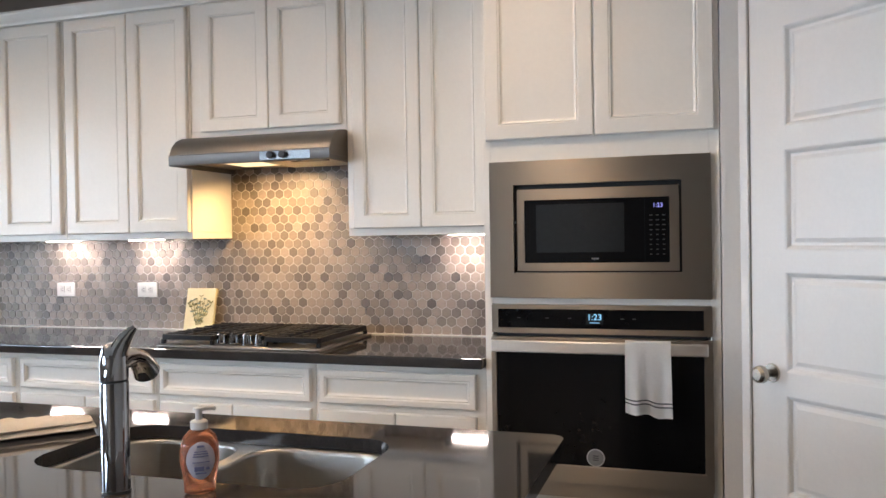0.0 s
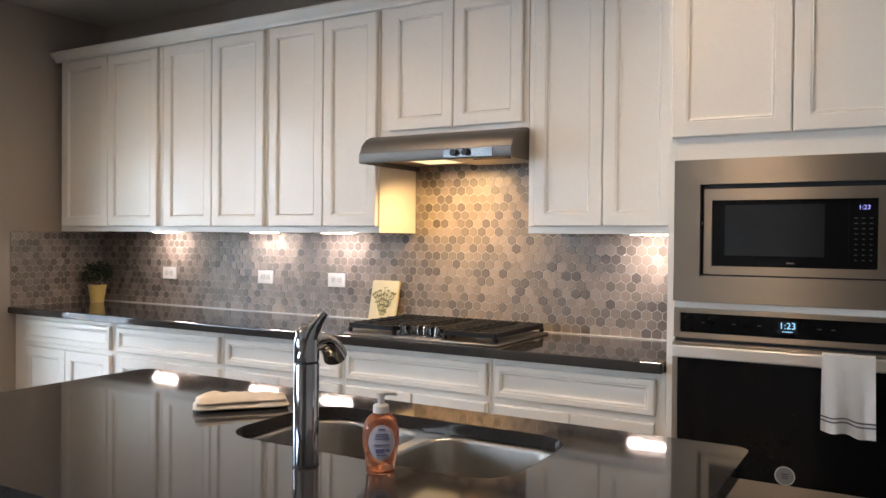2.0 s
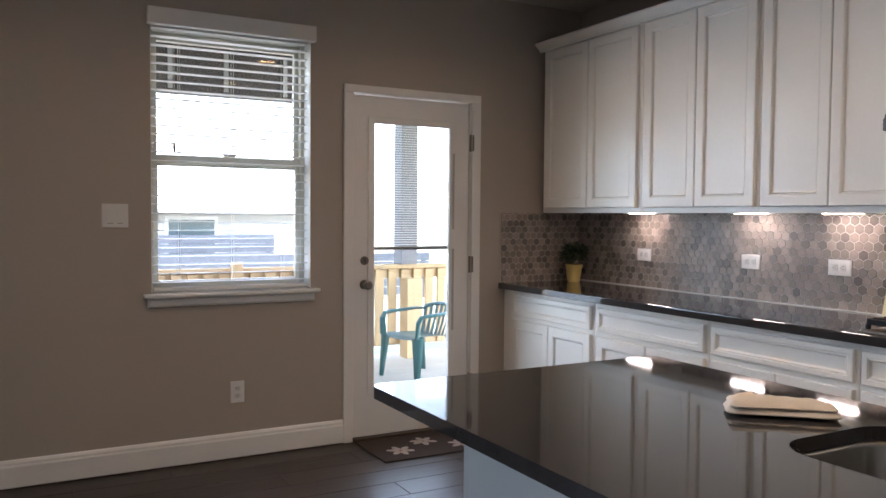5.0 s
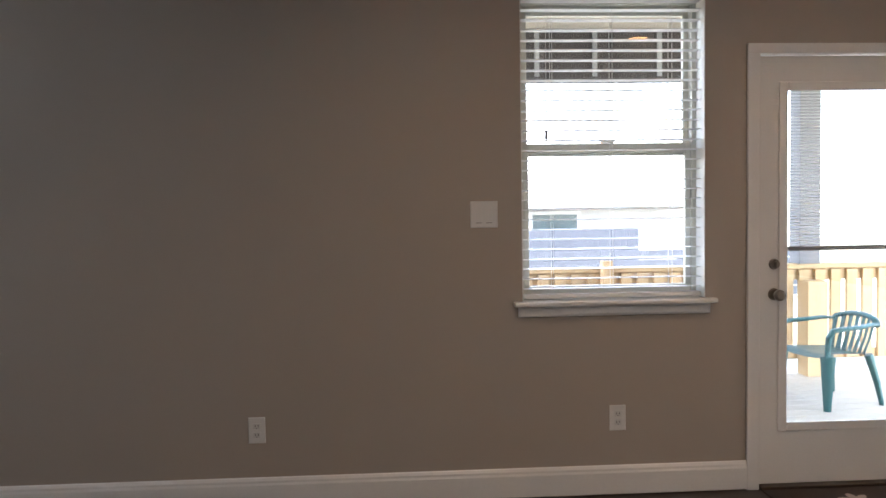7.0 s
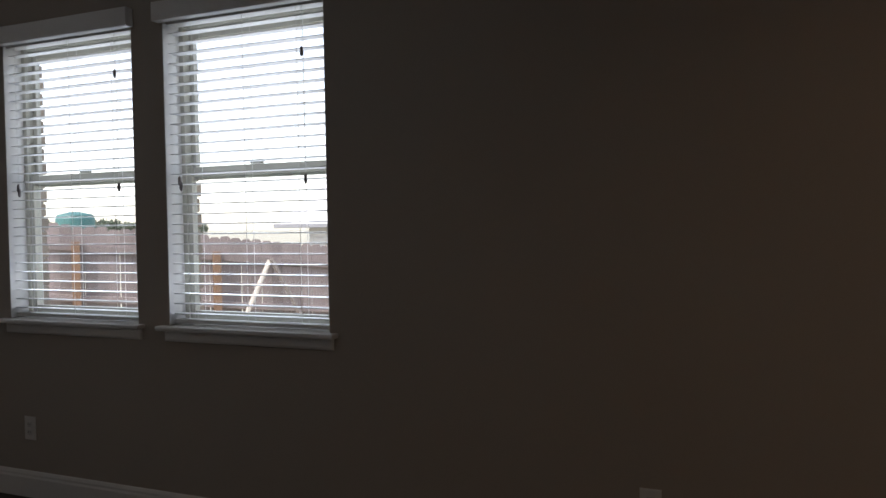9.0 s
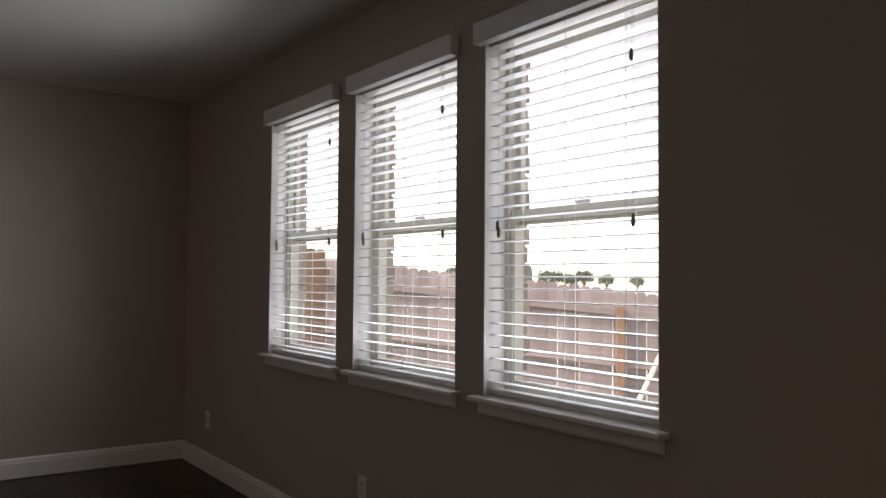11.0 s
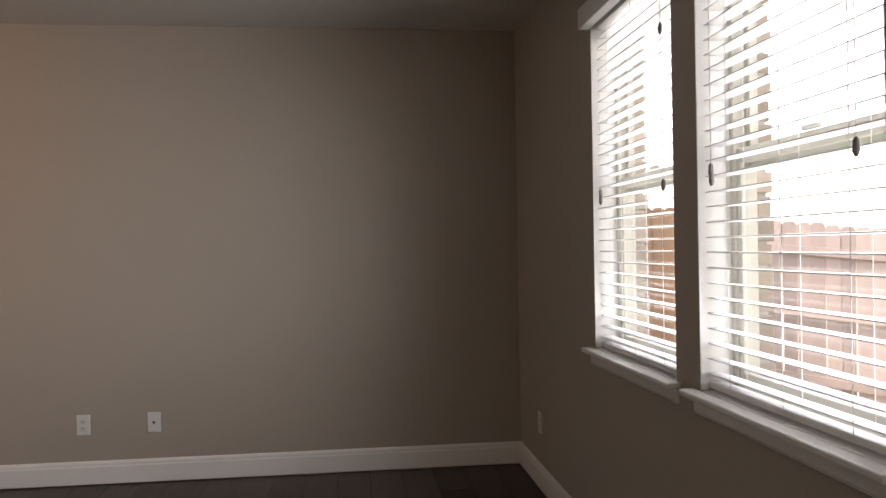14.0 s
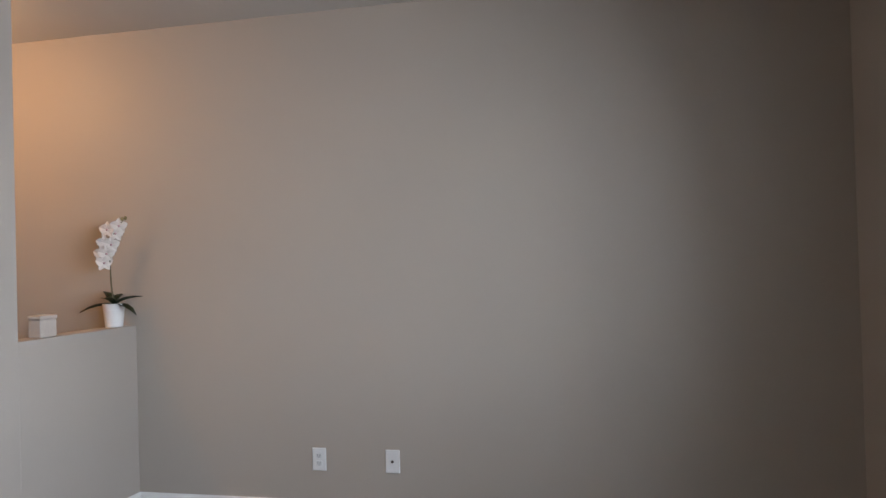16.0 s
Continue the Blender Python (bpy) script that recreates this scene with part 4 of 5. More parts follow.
def faucet():
    root = thing("faucet", pose(3.653, -2.278, 0.914), "chrome single-lever pull-out kitchen faucet", "faucet")
    part("base_ring", lathe([(0.0246, 0.0), (0.0246, 0.002), (0.0238, 0.0035)], 32), BLACK, root)
    part("body", lathe([(0.0236, 0.004), (0.0236, 0.188), (0.0228, 0.190)], 40), CHROME, root, smooth=True)
    part("collar", lathe([(0.022, 0.190), (0.022, 0.194)], 32), BLACK, root)
    head = lathe([(0.0238, 0.194), (0.0238, 0.212), (0.0235, 0.232), (0.019, 0.248), (0.012, 0.256), (0.004, 0.258)], 32)
    part("head", head, CHROME, root, smooth=True)
    lev = sweep([(0.0, -0.002, 0.2), (0.003, 0.0, 0.225), (0.009, 0.003, 0.246), (0.019, 0.007, 0.264), (0.029, 0.01, 0.277), (0.037, 0.012, 0.284)], [0.0232, 0.0228, 0.0195, 0.015, 0.0105, 0.006], 18, flat=0.8)
    part("lever", lev, CHROME, root, smooth=True)
    dx, dy = -0.2, 0.98
    sp = sweep([(0, 0, 0.216), (dx * 0.03, dy * 0.03, 0.223), (dx * 0.06, dy * 0.06, 0.223), (dx * 0.085, dy * 0.085, 0.215), (dx * 0.104, dy * 0.104, 0.203), (dx * 0.118, dy * 0.118, 0.187)], [0.02, 0.018, 0.0175, 0.019, 0.022, 0.0245], 20)
    part("spout", sp, CHROME, root, smooth=True)
    part("aerator", cyl((dx * 0.1175, dy * 0.1175, 0.188), (dx * 0.122, dy * 0.122, 0.181), 0.021, 0.02), BLACK, root, "black spray face")


faucet()


def soap():
    root = thing("soap_bottle", pose(3.797, -2.243, 0.914, 0, 0, 40), "clear pump bottle of orange hand soap beside the sink", "soap bottle")
    prof = [(0.02, 0.0), (0.026, 0.003), (0.0265, 0.018), (0.029, 0.035), (0.033, 0.055), (0.0325, 0.078), (0.027, 0.097), (0.017, 0.107), (0.0135, 0.109)]
    bm = lathe(prof, 36)
    bmesh.ops.scale(bm, vec=(1, 0.62, 1), verts=bm.verts)
    orange = mat("orange liquid soap", (0.95, 0.42, 0.24), 0.06, var=0.08, scale=8, bump=0.0)
    p = orange.node_tree.nodes["Principled BSDF"]
    p.inputs["Transmission Weight"].default_value = 0.8
    p.inputs["IOR"].default_value = 1.36
    bottle = part("bottle", bm, orange, root, smooth=True)
    lb = bmesh.new()
    n, rows = 16, 14
    for side in (-1, 1):
        g = []
        for j in range(rows + 1):
            z = 0.026 + 0.064 * j / rows
            h = math.sqrt(max(0.0, 1 - ((z - 0.058) / 0.0325) ** 2))
            r = np.interp(z, [q[1] for q in prof], [q[0] for q in prof]) + 0.0006
            g.append([lb.verts.new((r * math.sin(a), side * 0.62 * r * math.cos(a), z)) for a in (h * 0.78 * (2 * i / n - 1) for i in range(n + 1))])
        for j in range(rows):
            for i in range(n):
                lb.faces.new((g[j][i], g[j][i + 1], g[j + 1][i + 1], g[j + 1][i]))
    bmesh.ops.remove_doubles(lb, verts=lb.verts, dist=0.00005)
    lab = part("label", lb, mat("white paper label", (0.52, 0.5, 0.57), 0.5, bump=0), bottle, "white oval label")
    blue = mat("blue print", (0.16, 0.17, 0.32), 0.5, bump=0)
    yf = -0.62 * 0.0335
    for x, z, w, h in ((0, 0.083, 0.012, 0.003), (0, 0.074, 0.022, 0.0012), (0, 0.070, 0.024, 0.0012), (0, 0.066, 0.026, 0.0012), (0, 0.056, 0.028, 0.0012), (-0.003, 0.045, 0.016, 0.007), (0.011, 0.045, 0.006, 0.004), (0, 0.037, 0.018, 0.0012)):
        part("print_bar", box(x - w / 2, x + w / 2, yf - 0.0012, yf + 0.003, z - h / 2, z + h / 2), blue, bottle)
    pump = lathe([(0.0145, 0.109), (0.0145, 0.121), (0.012, 0.1235), (0.006, 0.1245), (0.0058, 0.139), (0.009, 0.1395), (0.009, 0.145), (0.004, 0.1455)], 24)
    pm = part("pump", pump, PLASTIC, root, "white pump", True)
    part("nozzle", sweep([(0, 0, 0.143), (0.012, 0, 0.1435), (0.024, 0, 0.1425), (0.027, 0, 0.139)], [0.005, 0.0045, 0.004, 0.0035], 10), PLASTIC, pm)


soap()


def folded_cloth():
    bm = bmesh.new()
    n, m = 40, 14
    for layer in range(2):
        z0 = 0.001 + 0.0135 * layer
        top, bot = [], []
        for i in range(n + 1):
            u = i / n
            ta, ba = [], []
            for j in range(m + 1):
                v = j / m
                x = (u - 0.5) * (0.228 - 0.012 * layer)
                y = (v - 0.5) * (1 - 0.35 * abs(2 * u - 1) ** 7) * (0.105 - 0.006 * layer + 0.01 * math.sin(4 * u + layer)) + 0.012 * math.sin(3.2 * u)
                e = min(1.0, 3.2 * min(2.6 * u, 2.6 - 2.6 * u, v, 1 - v)) ** 0.5
                nz = noise.noise(Vector((u * 7, v * 4, layer * 3.1))) * 0.007 + 0.006 * (0.7 - u)
                ta.append(bm.verts.new((x, y, z0 + 0.0088 + 0.0095 * e + nz * e)))
                ba.append(bm.verts.new((x, y, z0 + 0.0072 - 0.0072 * e)))
            top.append(ta)
            bot.append(ba)
        for i in range(n):
            for j in range(m):
                bm.faces.new((top[i][j], top[i + 1][j], top[i + 1][j + 1], top[i][j + 1]))
                bm.faces.new((bot[i][j], bot[i][j + 1], bot[i + 1][j + 1], bot[i + 1][j]))
        for i in range(n):
            for j in (0, m):
                bm.faces.new((top[i][j], top[i + 1][j], bot[i + 1][j], bot[i][j]))
        for j in range(m):
            for i in (0, n):
                bm.faces.new((top[i][j], top[i][j + 1], bot[i][j + 1], bot[i][j]))
    ob = part("folded_towel", bm, mat("cream terry cloth", (0.74, 0.66, 0.56), 0.95, var=0.08, scale=20, fine=320, bump=0.4), smooth=True)
    ob.matrix_world = pose(3.195, -1.978, 0.914, 0, 0, 47)
    tagged(ob, "cream terry towel folded lengthwise, lying on the island", "towel")


folded_cloth()

# ---- small things in the kitchen ----


def outlet(name, m, label, kind="duplex"):
    """A wall plate in the xz plane facing -y, with its devices."""
    root = thing(name, m, label, "switch" if kind == "switch" else "outlet", "wall plates")
    w, h = (0.125, 0.121) if kind == "switch" else (0.076, 0.119)
    pl = rings(w, h, [(0, 0), (0, 0.003), (0.003, 0.006), (0.01, 0.0065)], x=-w / 2, z=-h / 2)
    part("plate", pl, PLASTIC, root)
    slot = BLACK
    if kind == "duplex":
        for z in (-0.02, 0.02):
            face = part("receptacle", box(-0.0165, 0.0165, -0.0085, -0.006, z - 0.0135, z + 0.0135, 0.002), PLASTIC_FACE, root)
            for x in (-0.0065, 0.0065):
                part("slot", box(x - 0.0014, x + 0.0014, -0.0089, -0.0084, z - 0.003, z + 0.006), slot, face)
            part("slot", cyl((0, -0.0084, z - 0.0085), (0, -0.0089, z - 0.0085), 0.0022, seg=10), slot, face)
        part("screw", cyl((0, -0.0064, 0), (0, -0.0075, 0), 0.003, seg=10), PLASTIC, root)
    elif kind == "jack":
        part("jack", cyl((0, -0.006, 0), (0, -0.014, 0), 0.005, seg=12), NICKEL, root)
        part("jack_ring", cyl((0, -0.006, 0), (0, -0.0085, 0), 0.009, seg=6), TASSEL, root)
    else:
        for x in (-0.023, 0.023):
            part("rocker", box(x - 0.0165, x + 0.0165, -0.0085, -0.006, -0.033, 0.033, 0.002), PLASTIC, root)
            part("indicator_slot", box(x - 0.0135, x + 0.0135, -0.0072, -0.0064, -0.0395, -0.0365), TASSEL, root)
    return root


for x in (0.655, 1.449, 1.957):
    outlet("wall_outlet", pose(x, -0.0112, 1.107, 0, 90, 0), "white duplex outlet set sideways in the tiled backsplash")
for y, z in ((-2.331, 0.364), (-3.994, 0.358), (-7.086, 0.36), (-9.27, 0.37)):
    outlet("wall_outlet", pose(0.0005, y, z, 0, 0, 90), "white duplex wall outlet low on the greige wall")
outlet("light_switch", pose(0.0005, -2.945, 1.321, 0, 0, 90), "white double light switch plate beside the window", "switch")
outlet("wall_outlet", pose(2.62, SOUTH + 0.0005, 0.355, 0, 0, 180), "white duplex wall outlet low on the greige wall")
outlet("cable_outlet", pose(2.218, SOUTH + 0.0005, 0.355, 0, 0, 180), "white cable jack plate low on the greige wall", "jack")


def canvas():
    root = thing("art_card", pose(2.285, -0.062, 0.9075, -13, 0, 0), "small cream canvas with leaf drawing, leaning on backsplash", "picture")
    part("board", box(-0.082, 0.082, -0.009, 0.006, 0.0, 0.212, 0.002), mat("cream yellow canvas", (0.62, 0.58, 0.39), 0.8, var=0.12, scale=14, fine=300, bump=0.15), root)
    ink = mat("olive ink", (0.2, 0.2, 0.1), 0.8, bump=0)
    rng = random.Random(3)
    blue = mat("dusty blue ink", (0.2, 0.27, 0.25), 0.8, bump=0)
    for k in range(7):
        a = radians(-42 + 14 * k)
        n = 5
        stem = [(0.014 * math.sin(a) + (0.02 + 0.12 * t) * math.sin(a * (0.4 + 0.7 * t)) * 0.55, -0.0094, 0.03 + (0.05 + 0.085 * (1 - abs(k - 3) * 0.12)) * t * 1.05) for t in (q / n for q in range(n + 1))]
        part("ink_stroke", sweep(stem, [0.0012, 0.0016, 0.0016, 0.0016, 0.0014, 0.001], 5), ink, root)
        for q in range(1, n + 1):
            x, y, z = stem[q]
            for side in (-1, 1):
                w, h = side * rng.uniform(0.004, 0.02), rng.uniform(-0.01, 0.016)
                x1 = max(-0.07, min(0.07, x + w))
                part("ink_leaf", sweep([(x, -0.0094, z), ((x + x1) / 2, -0.0098, z + h * 0.3), (x1, -0.0094, z + h)], [0.0012, rng.uniform(0.0022, 0.006), 0.001], 6), blue if (q + k) % 3 == 0 else ink, root)


canvas()


def leaf(bm, m, length, width, bend=0.3, fold=0.15):
    n = 4
    rows = []
    for i in range(n + 1):
        t = i / n
        w = width * math.sin(math.pi * min(0.98, 0.08 + 0.9 * t)) ** 0.8
        z = -bend * length * t * t
        rows.append([bm.verts.new(m @ Vector((length * t, -w / 2, z + fold * w))), bm.verts.new(m @ Vector((length * t, 0, z))), bm.verts.new(m @ Vector((length * t, w / 2, z + fold * w)))])
    for a, b in zip(rows, rows[1:]):
        bm.faces.new((a[0], a[1], b[1], b[0]))
        bm.faces.new((a[1], a[2], b[2], b[1]))


def potted_plant():
    root = thing("potted_plant", pose(0.13, -0.14, 0.9075), "small bushy green plant in a yellow ceramic pot on the counter", "plant")
    part("pot", lathe([(0.036, 0.0), (0.04, 0.002), (0.054, 0.1), (0.057, 0.104), (0.057, 0.112), (0.051, 0.112), (0.049, 0.1), (0.01, 0.098)], 32), mat("yellow glazed pot", (0.62, 0.47, 0.16), 0.35, var=0.06), root, "yellow ceramic pot", True)
    rng = random.Random(11)
    bm = bmesh.new()
    for k in range(420):
        a, e = rng.uniform(0, 2 * math.pi), rng.uniform(-0.2, 1.45)
        r = rng.uniform(0.45, 1.0)
        p = Vector((0.09 * r * math.cos(a) * math.cos(e), 0.09 * r * math.sin(a) * math.cos(e), 0.155 + 0.105 * r * math.sin(e)))
        m = Matrix.Translation(p) @ Euler((rng.uniform(-0.6, 0.6), rng.uniform(-1.0, 0.4), a)).to_matrix().to_4x4()
        leaf(bm, m, rng.uniform(0.018, 0.034), rng.uniform(0.01, 0.018))
    part("foliage", bm, mat("dark green leaf", (0.022, 0.045, 0.017), 0.5, var=0.3, scale=30, island=0.4, bump=0), root)
    st = bmesh.new()
    for k in range(9):
        a = k * 0.7
        sweep([(0.01 * math.cos(a), 0.01 * math.sin(a), 0.098), (0.03 * math.cos(a), 0.03 * math.sin(a), 0.14), (0.05 * math.cos(a), 0.05 * math.sin(a), 0.19)], [0.002, 0.0016, 0.001], 5, st)
    part("stems", st, mat("brown stem", (0.1, 0.07, 0.04), 0.8), root)


potted_plant()


def door_mat():
    root = thing("door_mat", pose(0.255, -1.27, 0.0005), "dark brown door mat with pale flower print, by the patio door", "mat")
    part("mat_body", box(-0.215, 0.215, -0.385, 0.385, 0.0, 0.008, 0.003), mat("dark brown mat", (0.045, 0.03, 0.025), 0.95, var=0.3, scale=30, fine=400, bump=0.5), root)
    pale = mat("pale print", (0.42, 0.34, 0.3), 0.95, var=0.25, scale=40, fine=300, bump=0.3)
    rng = random.Random(5)
    for cx, cy in ((0.06, -0.22), (-0.05, -0.02), (0.09, 0.16), (-0.08, 0.27)):
        for k in range(6):
            a = k * math.pi / 3 + rng.uniform(-0.2, 0.2)
            bm = lathe([(0.032, 0.0), (0.03, 0.0012)], 14)
            bmesh.ops.transform(bm, matrix=Matrix.Translation((cx + 0.045 * math.cos(a), cy + 0.045 * math.sin(a), 0.0081)) @ pose(0, 0, 0, 0, 0, math.degrees(a)) @ Matrix.Diagonal((1.2, 0.6, 1, 1)), verts=bm.verts)
            part("petal_print", bm, pale, root)


door_mat()

# ---- the stair hall's half wall ----


def orchid():
    root = thing("orchid", pose(3.752, -9.69, 1.0655), "white orchid with dark strap leaves in a white pot", "plant")
    part("pot", lathe([(0.042, 0.0), (0.045, 0.002), (0.058, 0.122), (0.06, 0.128), (0.054, 0.128), (0.05, 0.112), (0.01, 0.11)], 32), mat("white glazed pot", (0.75, 0.73, 0.7), 0.35, var=0.03), root, "white ceramic pot", True)
    green = mat("dark orchid leaf", (0.03, 0.05, 0.025), 0.35, var=0.2, scale=20, bump=0)
    for a, ln, up in ((25, 0.17, -8), (160, 0.19, -5), (205, 0.15, -35), (330, 0.14, -50), (95, 0.12, -40), (280, 0.13, -45)):
        bm = bmesh.new()
        leaf(bm, pose(0, 0, 0.118, 0, 0, a) @ pose(0, 0, 0, 0, up, 0), ln, 0.05, 0.35, 0.3)
        bmesh.ops.solidify(bm, geom=bm.faces[:], thickness=0.003)
        part("leaf", bm, green, root, smooth=True)
    pts = [(0.0, 0.0, 0.11), (0.014, 0.0, 0.25), (0.018, 0.0, 0.38), (-0.005, 0.005, 0.49), (-0.04, 0.01, 0.555), (-0.08, 0.015, 0.575)]
    part("stem", sweep(pts, [0.005, 0.0045, 0.004, 0.0035, 0.003, 0.002], 8), mat("brown orchid stem", (0.1, 0.09, 0.05), 0.6), root, smooth=True)
    white = mat("white petal", (0.66, 0.585, 0.52), 0.6, var=0.05, bump=0)
    rng = random.Random(21)
    for k, (x, z) in enumerate(((0.04, 0.35), (0.02, 0.40), (0.055, 0.40), (0.0, 0.45), (0.03, 0.46), (-0.02, 0.51), (0.01, 0.53), (-0.05, 0.55))):
        fl = bmesh.new()
        face = Vector((-0.55 + rng.uniform(-0.35, 0.35), 0.8, rng.uniform(-0.3, 0.2)))
        base_m = Matrix.Translation((x, rng.uniform(0.0, 0.03), z)) @ face.to_track_quat("Z", "Y").to_matrix().to_4x4()
        for q in range(5):
            leaf(fl, base_m @ pose(0, 0, 0, 0, 0, 72 * q + 18) @ pose(0, 0, 0, 0, -12, 0), 0.046, 0.048 if q in (0, 2) else 0.03, 0.15, 0.12)
        flower = part("flower", fl, white, root)
        part("lip", lathe([(0.002, -0.004), (0.007, 0.0), (0.006, 0.008), (0.002, 0.011)], 10, base_m), mat("pale pink lip", (0.5, 0.3, 0.3), 0.6) if "pale pink lip" not in bpy.data.materials else bpy.data.materials["pale pink lip"], flower)
    for x, z in ((-0.075, 0.585), (-0.095, 0.59)):
        part("bud", lathe([(0.002, -0.01), (0.009, -0.002), (0.008, 0.006), (0.002, 0.013)], 10, Matrix.Translation((x, 0.016, z))), mat("olive bud", (0.2, 0.17, 0.08), 0.6) if "olive bud" not in bpy.data.materials else bpy.data.materials["olive bud"], root)


orchid()


def keepsake():
    root = thing("ceramic_box", pose(3.745, -9.14, 1.0655), "small cream ceramic box standing on the half wall", "box")
    cream = mat("cream ceramic", (0.46, 0.39, 0.33), 0.5, var=0.06)
    part("box_body", box(-0.035, 0.035, -0.055, 0.055, 0.0, 0.085, 0.006), cream, root)
    part("lid", box(-0.038, 0.038, -0.058, 0.058, 0.0855, 0.105, 0.006), cream, root)


keepsake()

# ---- outside ----
GROUND = mat("dry lawn", (0.28, 0.265, 0.205), 0.95, var=0.35, scale=0.8, fine=25, bump=0.3)
gm = bmesh.new()
R = 400
ring = [gm.verts.new(p) for p in ((-R, -R, -0.35), (R, -R, -0.35), (R, R, -0.35), (-R, R, -0.35))]
gm.faces.new(ring)
setting("ground", gm, GROUND, "dry grassy back yard running to the horizon", "ground")
footing = mat("concrete footing", (0.4, 0.39, 0.37), 0.9, var=0.1, scale=4)
setting("foundation", box(-0.28, EAST + 0.1, SOUTH - 0.12, 0.12, -0.5, -0.101), footing, "concrete slab under the house", "foundation")

# brick skin with a bed of mortar; the bricks round the openings stand in relief
vh = [(DOOR[0] - 0.02, DOOR[1] + 0.02, -0.3, 2.06)] + [(c - 0.452, c + 0.452, WZ0 - 0.05, WZ1 + 0.03) for c in WINDOWS]
ob = setting("wall_west_brick", pierced(SOUTH - 0.12, 0.12, -0.3, TOP + 0.3, 0.07, vh), MORTAR, "tan brick outer wall of the house", "wall", Matrix.Translation((-0.165, 0, 0)) @ ALONG_Y)
brick_wall = ob
bk = box(-0.078, 0.078, 0.0, 0.09, 0.0, 0.064, 0.003, seg=1)
brick_me = bpy.data.meshes.new("brick")
bk.to_mesh(brick_me)
bk.free()
brick_me.materials.append(BRICK)
rng = random.Random(9)
for c in WINDOWS[1:]:
    for side in (-1, 1):
        if side == 1 and c != WINDOWS[1]:
            continue
        for r in range(20):
            z = WZ0 - 0.05 + r * 0.074
            b = new("brick", brick_me)
            b.parent = brick_wall
            b.matrix_local = Matrix.Translation((c + side * 0.5225 + (0.006 if r % 2 else -0.006), -0.004 + rng.uniform(-0.002, 0.002), z))


def deck():
    root = thing("deck", pose(0, 0, 0), "new pine porch deck with pale weathered boards", "deck", kind="structure")
    pale = mat("pale deck board", (0.5, 0.44, 0.37), 0.8, var=0.15, scale=4, fine=60, bump=0.1, stretch=(8, 1, 1), objrand=0.12)
    bm = box(-0.07, 0.07, -3.2, 3.0, -0.03, 0.0, 0.003, seg=1)
    first = part("deck_board", bm, pale, root)
    for k in range(20):
        o = first if k == 0 else new("deck_board", first.data)
        o.parent = root
        o.matrix_local = Matrix.Translation((-0.37 - k * 0.145, 0, -0.1))
    for x in (-0.4, -3.1):
        part("joist", box(x - 0.04, x + 0.04, -3.2, 3.0, -0.35, -0.131), PINE, root)


deck()


def railing():
    root = thing("deck_railing", pose(0, 0, 0), "new pine deck railing with square pickets", "railing")
    x = -3.0
    part("top_rail", box(x - 0.06, x + 0.06, -3.2, 3.0, 0.80, 0.84, 0.004), PINE, root)
    part("upper_rail", box(x - 0.02, x + 0.02, -3.2, 3.0, 0.70, 0.7995, 0.003), PINE, root)
    part("lower_rail", box(x - 0.02, x + 0.02, -3.2, 3.0, 0.02, 0.10, 0.003), PINE, root)
    first = part("picket", box(-0.018, 0.018, -0.045, 0.045, 0.03, 0.79, 0.003, seg=1), PINE, root)
    for k in range(44):
        o = first if k == 0 else new("picket", first.data)
        o.parent = root
        o.matrix_local = Matrix.Translation((x + 0.039, -3.1 + k * 0.14, 0))
    for y in (-3.15, -1.6, 1.6):
        part("post", box(x + 0.06, x + 0.15, y - 0.045, y + 0.045, -0.098, 0.9, 0.004), PINE, root)


railing()


def porch():
    root = thing("porch_roof", pose(0, 0, 0), "covered porch roof with beige soffit and dark beam on posts", "porch roof", kind="structure")
    beige = mat("beige soffit", (0.45, 0.4, 0.32), 0.8, var=0.06)
    dark = mat("dark stained beam", (0.06, 0.05, 0.045), 0.7, var=0.2, stretch=(4, 1, 4))
    part("soffit", box(-3.3, -0.28, -3.4, 3.2, 2.80, 2.86), beige, root)
    part("roof_slab", box(-3.5, -0.28, -3.5, 3.3, 2.8605, 3.05), mat("grey shingle", (0.14, 0.13, 0.125), 0.9, var=0.2, scale=6, fine=80, bump=0.3), root)
    part("beam", box(-3.15, -2.9, -3.4, 3.2, 2.40, 2.7995, 0.005), dark, root)
    for y in (-2.17, -1.69, -1.15, 0.6):
        part("strap", box(-2.899, -2.885, y - 0.02, y + 0.02, 2.42, 2.78), mat("galvanised strap", (0.4, 0.4, 0.4), 0.5, 0.8) if "galvanised strap" not in bpy.data.materials else bpy.data.materials["galvanised strap"], root)
    greyp = mat("grey porch post", (0.2, 0.19, 0.2), 0.8, var=0.15, stretch=(4, 4, 0.6))
    part("post", box(-3.1, -2.92, 0.065, 0.245, 0.8405, 2.3995, 0.004), greyp, root)
    part("post_base", box(-2.955, -2.785, 0.07, 0.24, -0.098, 0.7, 0.004), PINE, root)
    part("post", box(-3.1, -2.93, -3.35, -3.18, 0.8405, 2.3995, 0.004), greyp, root)


porch()


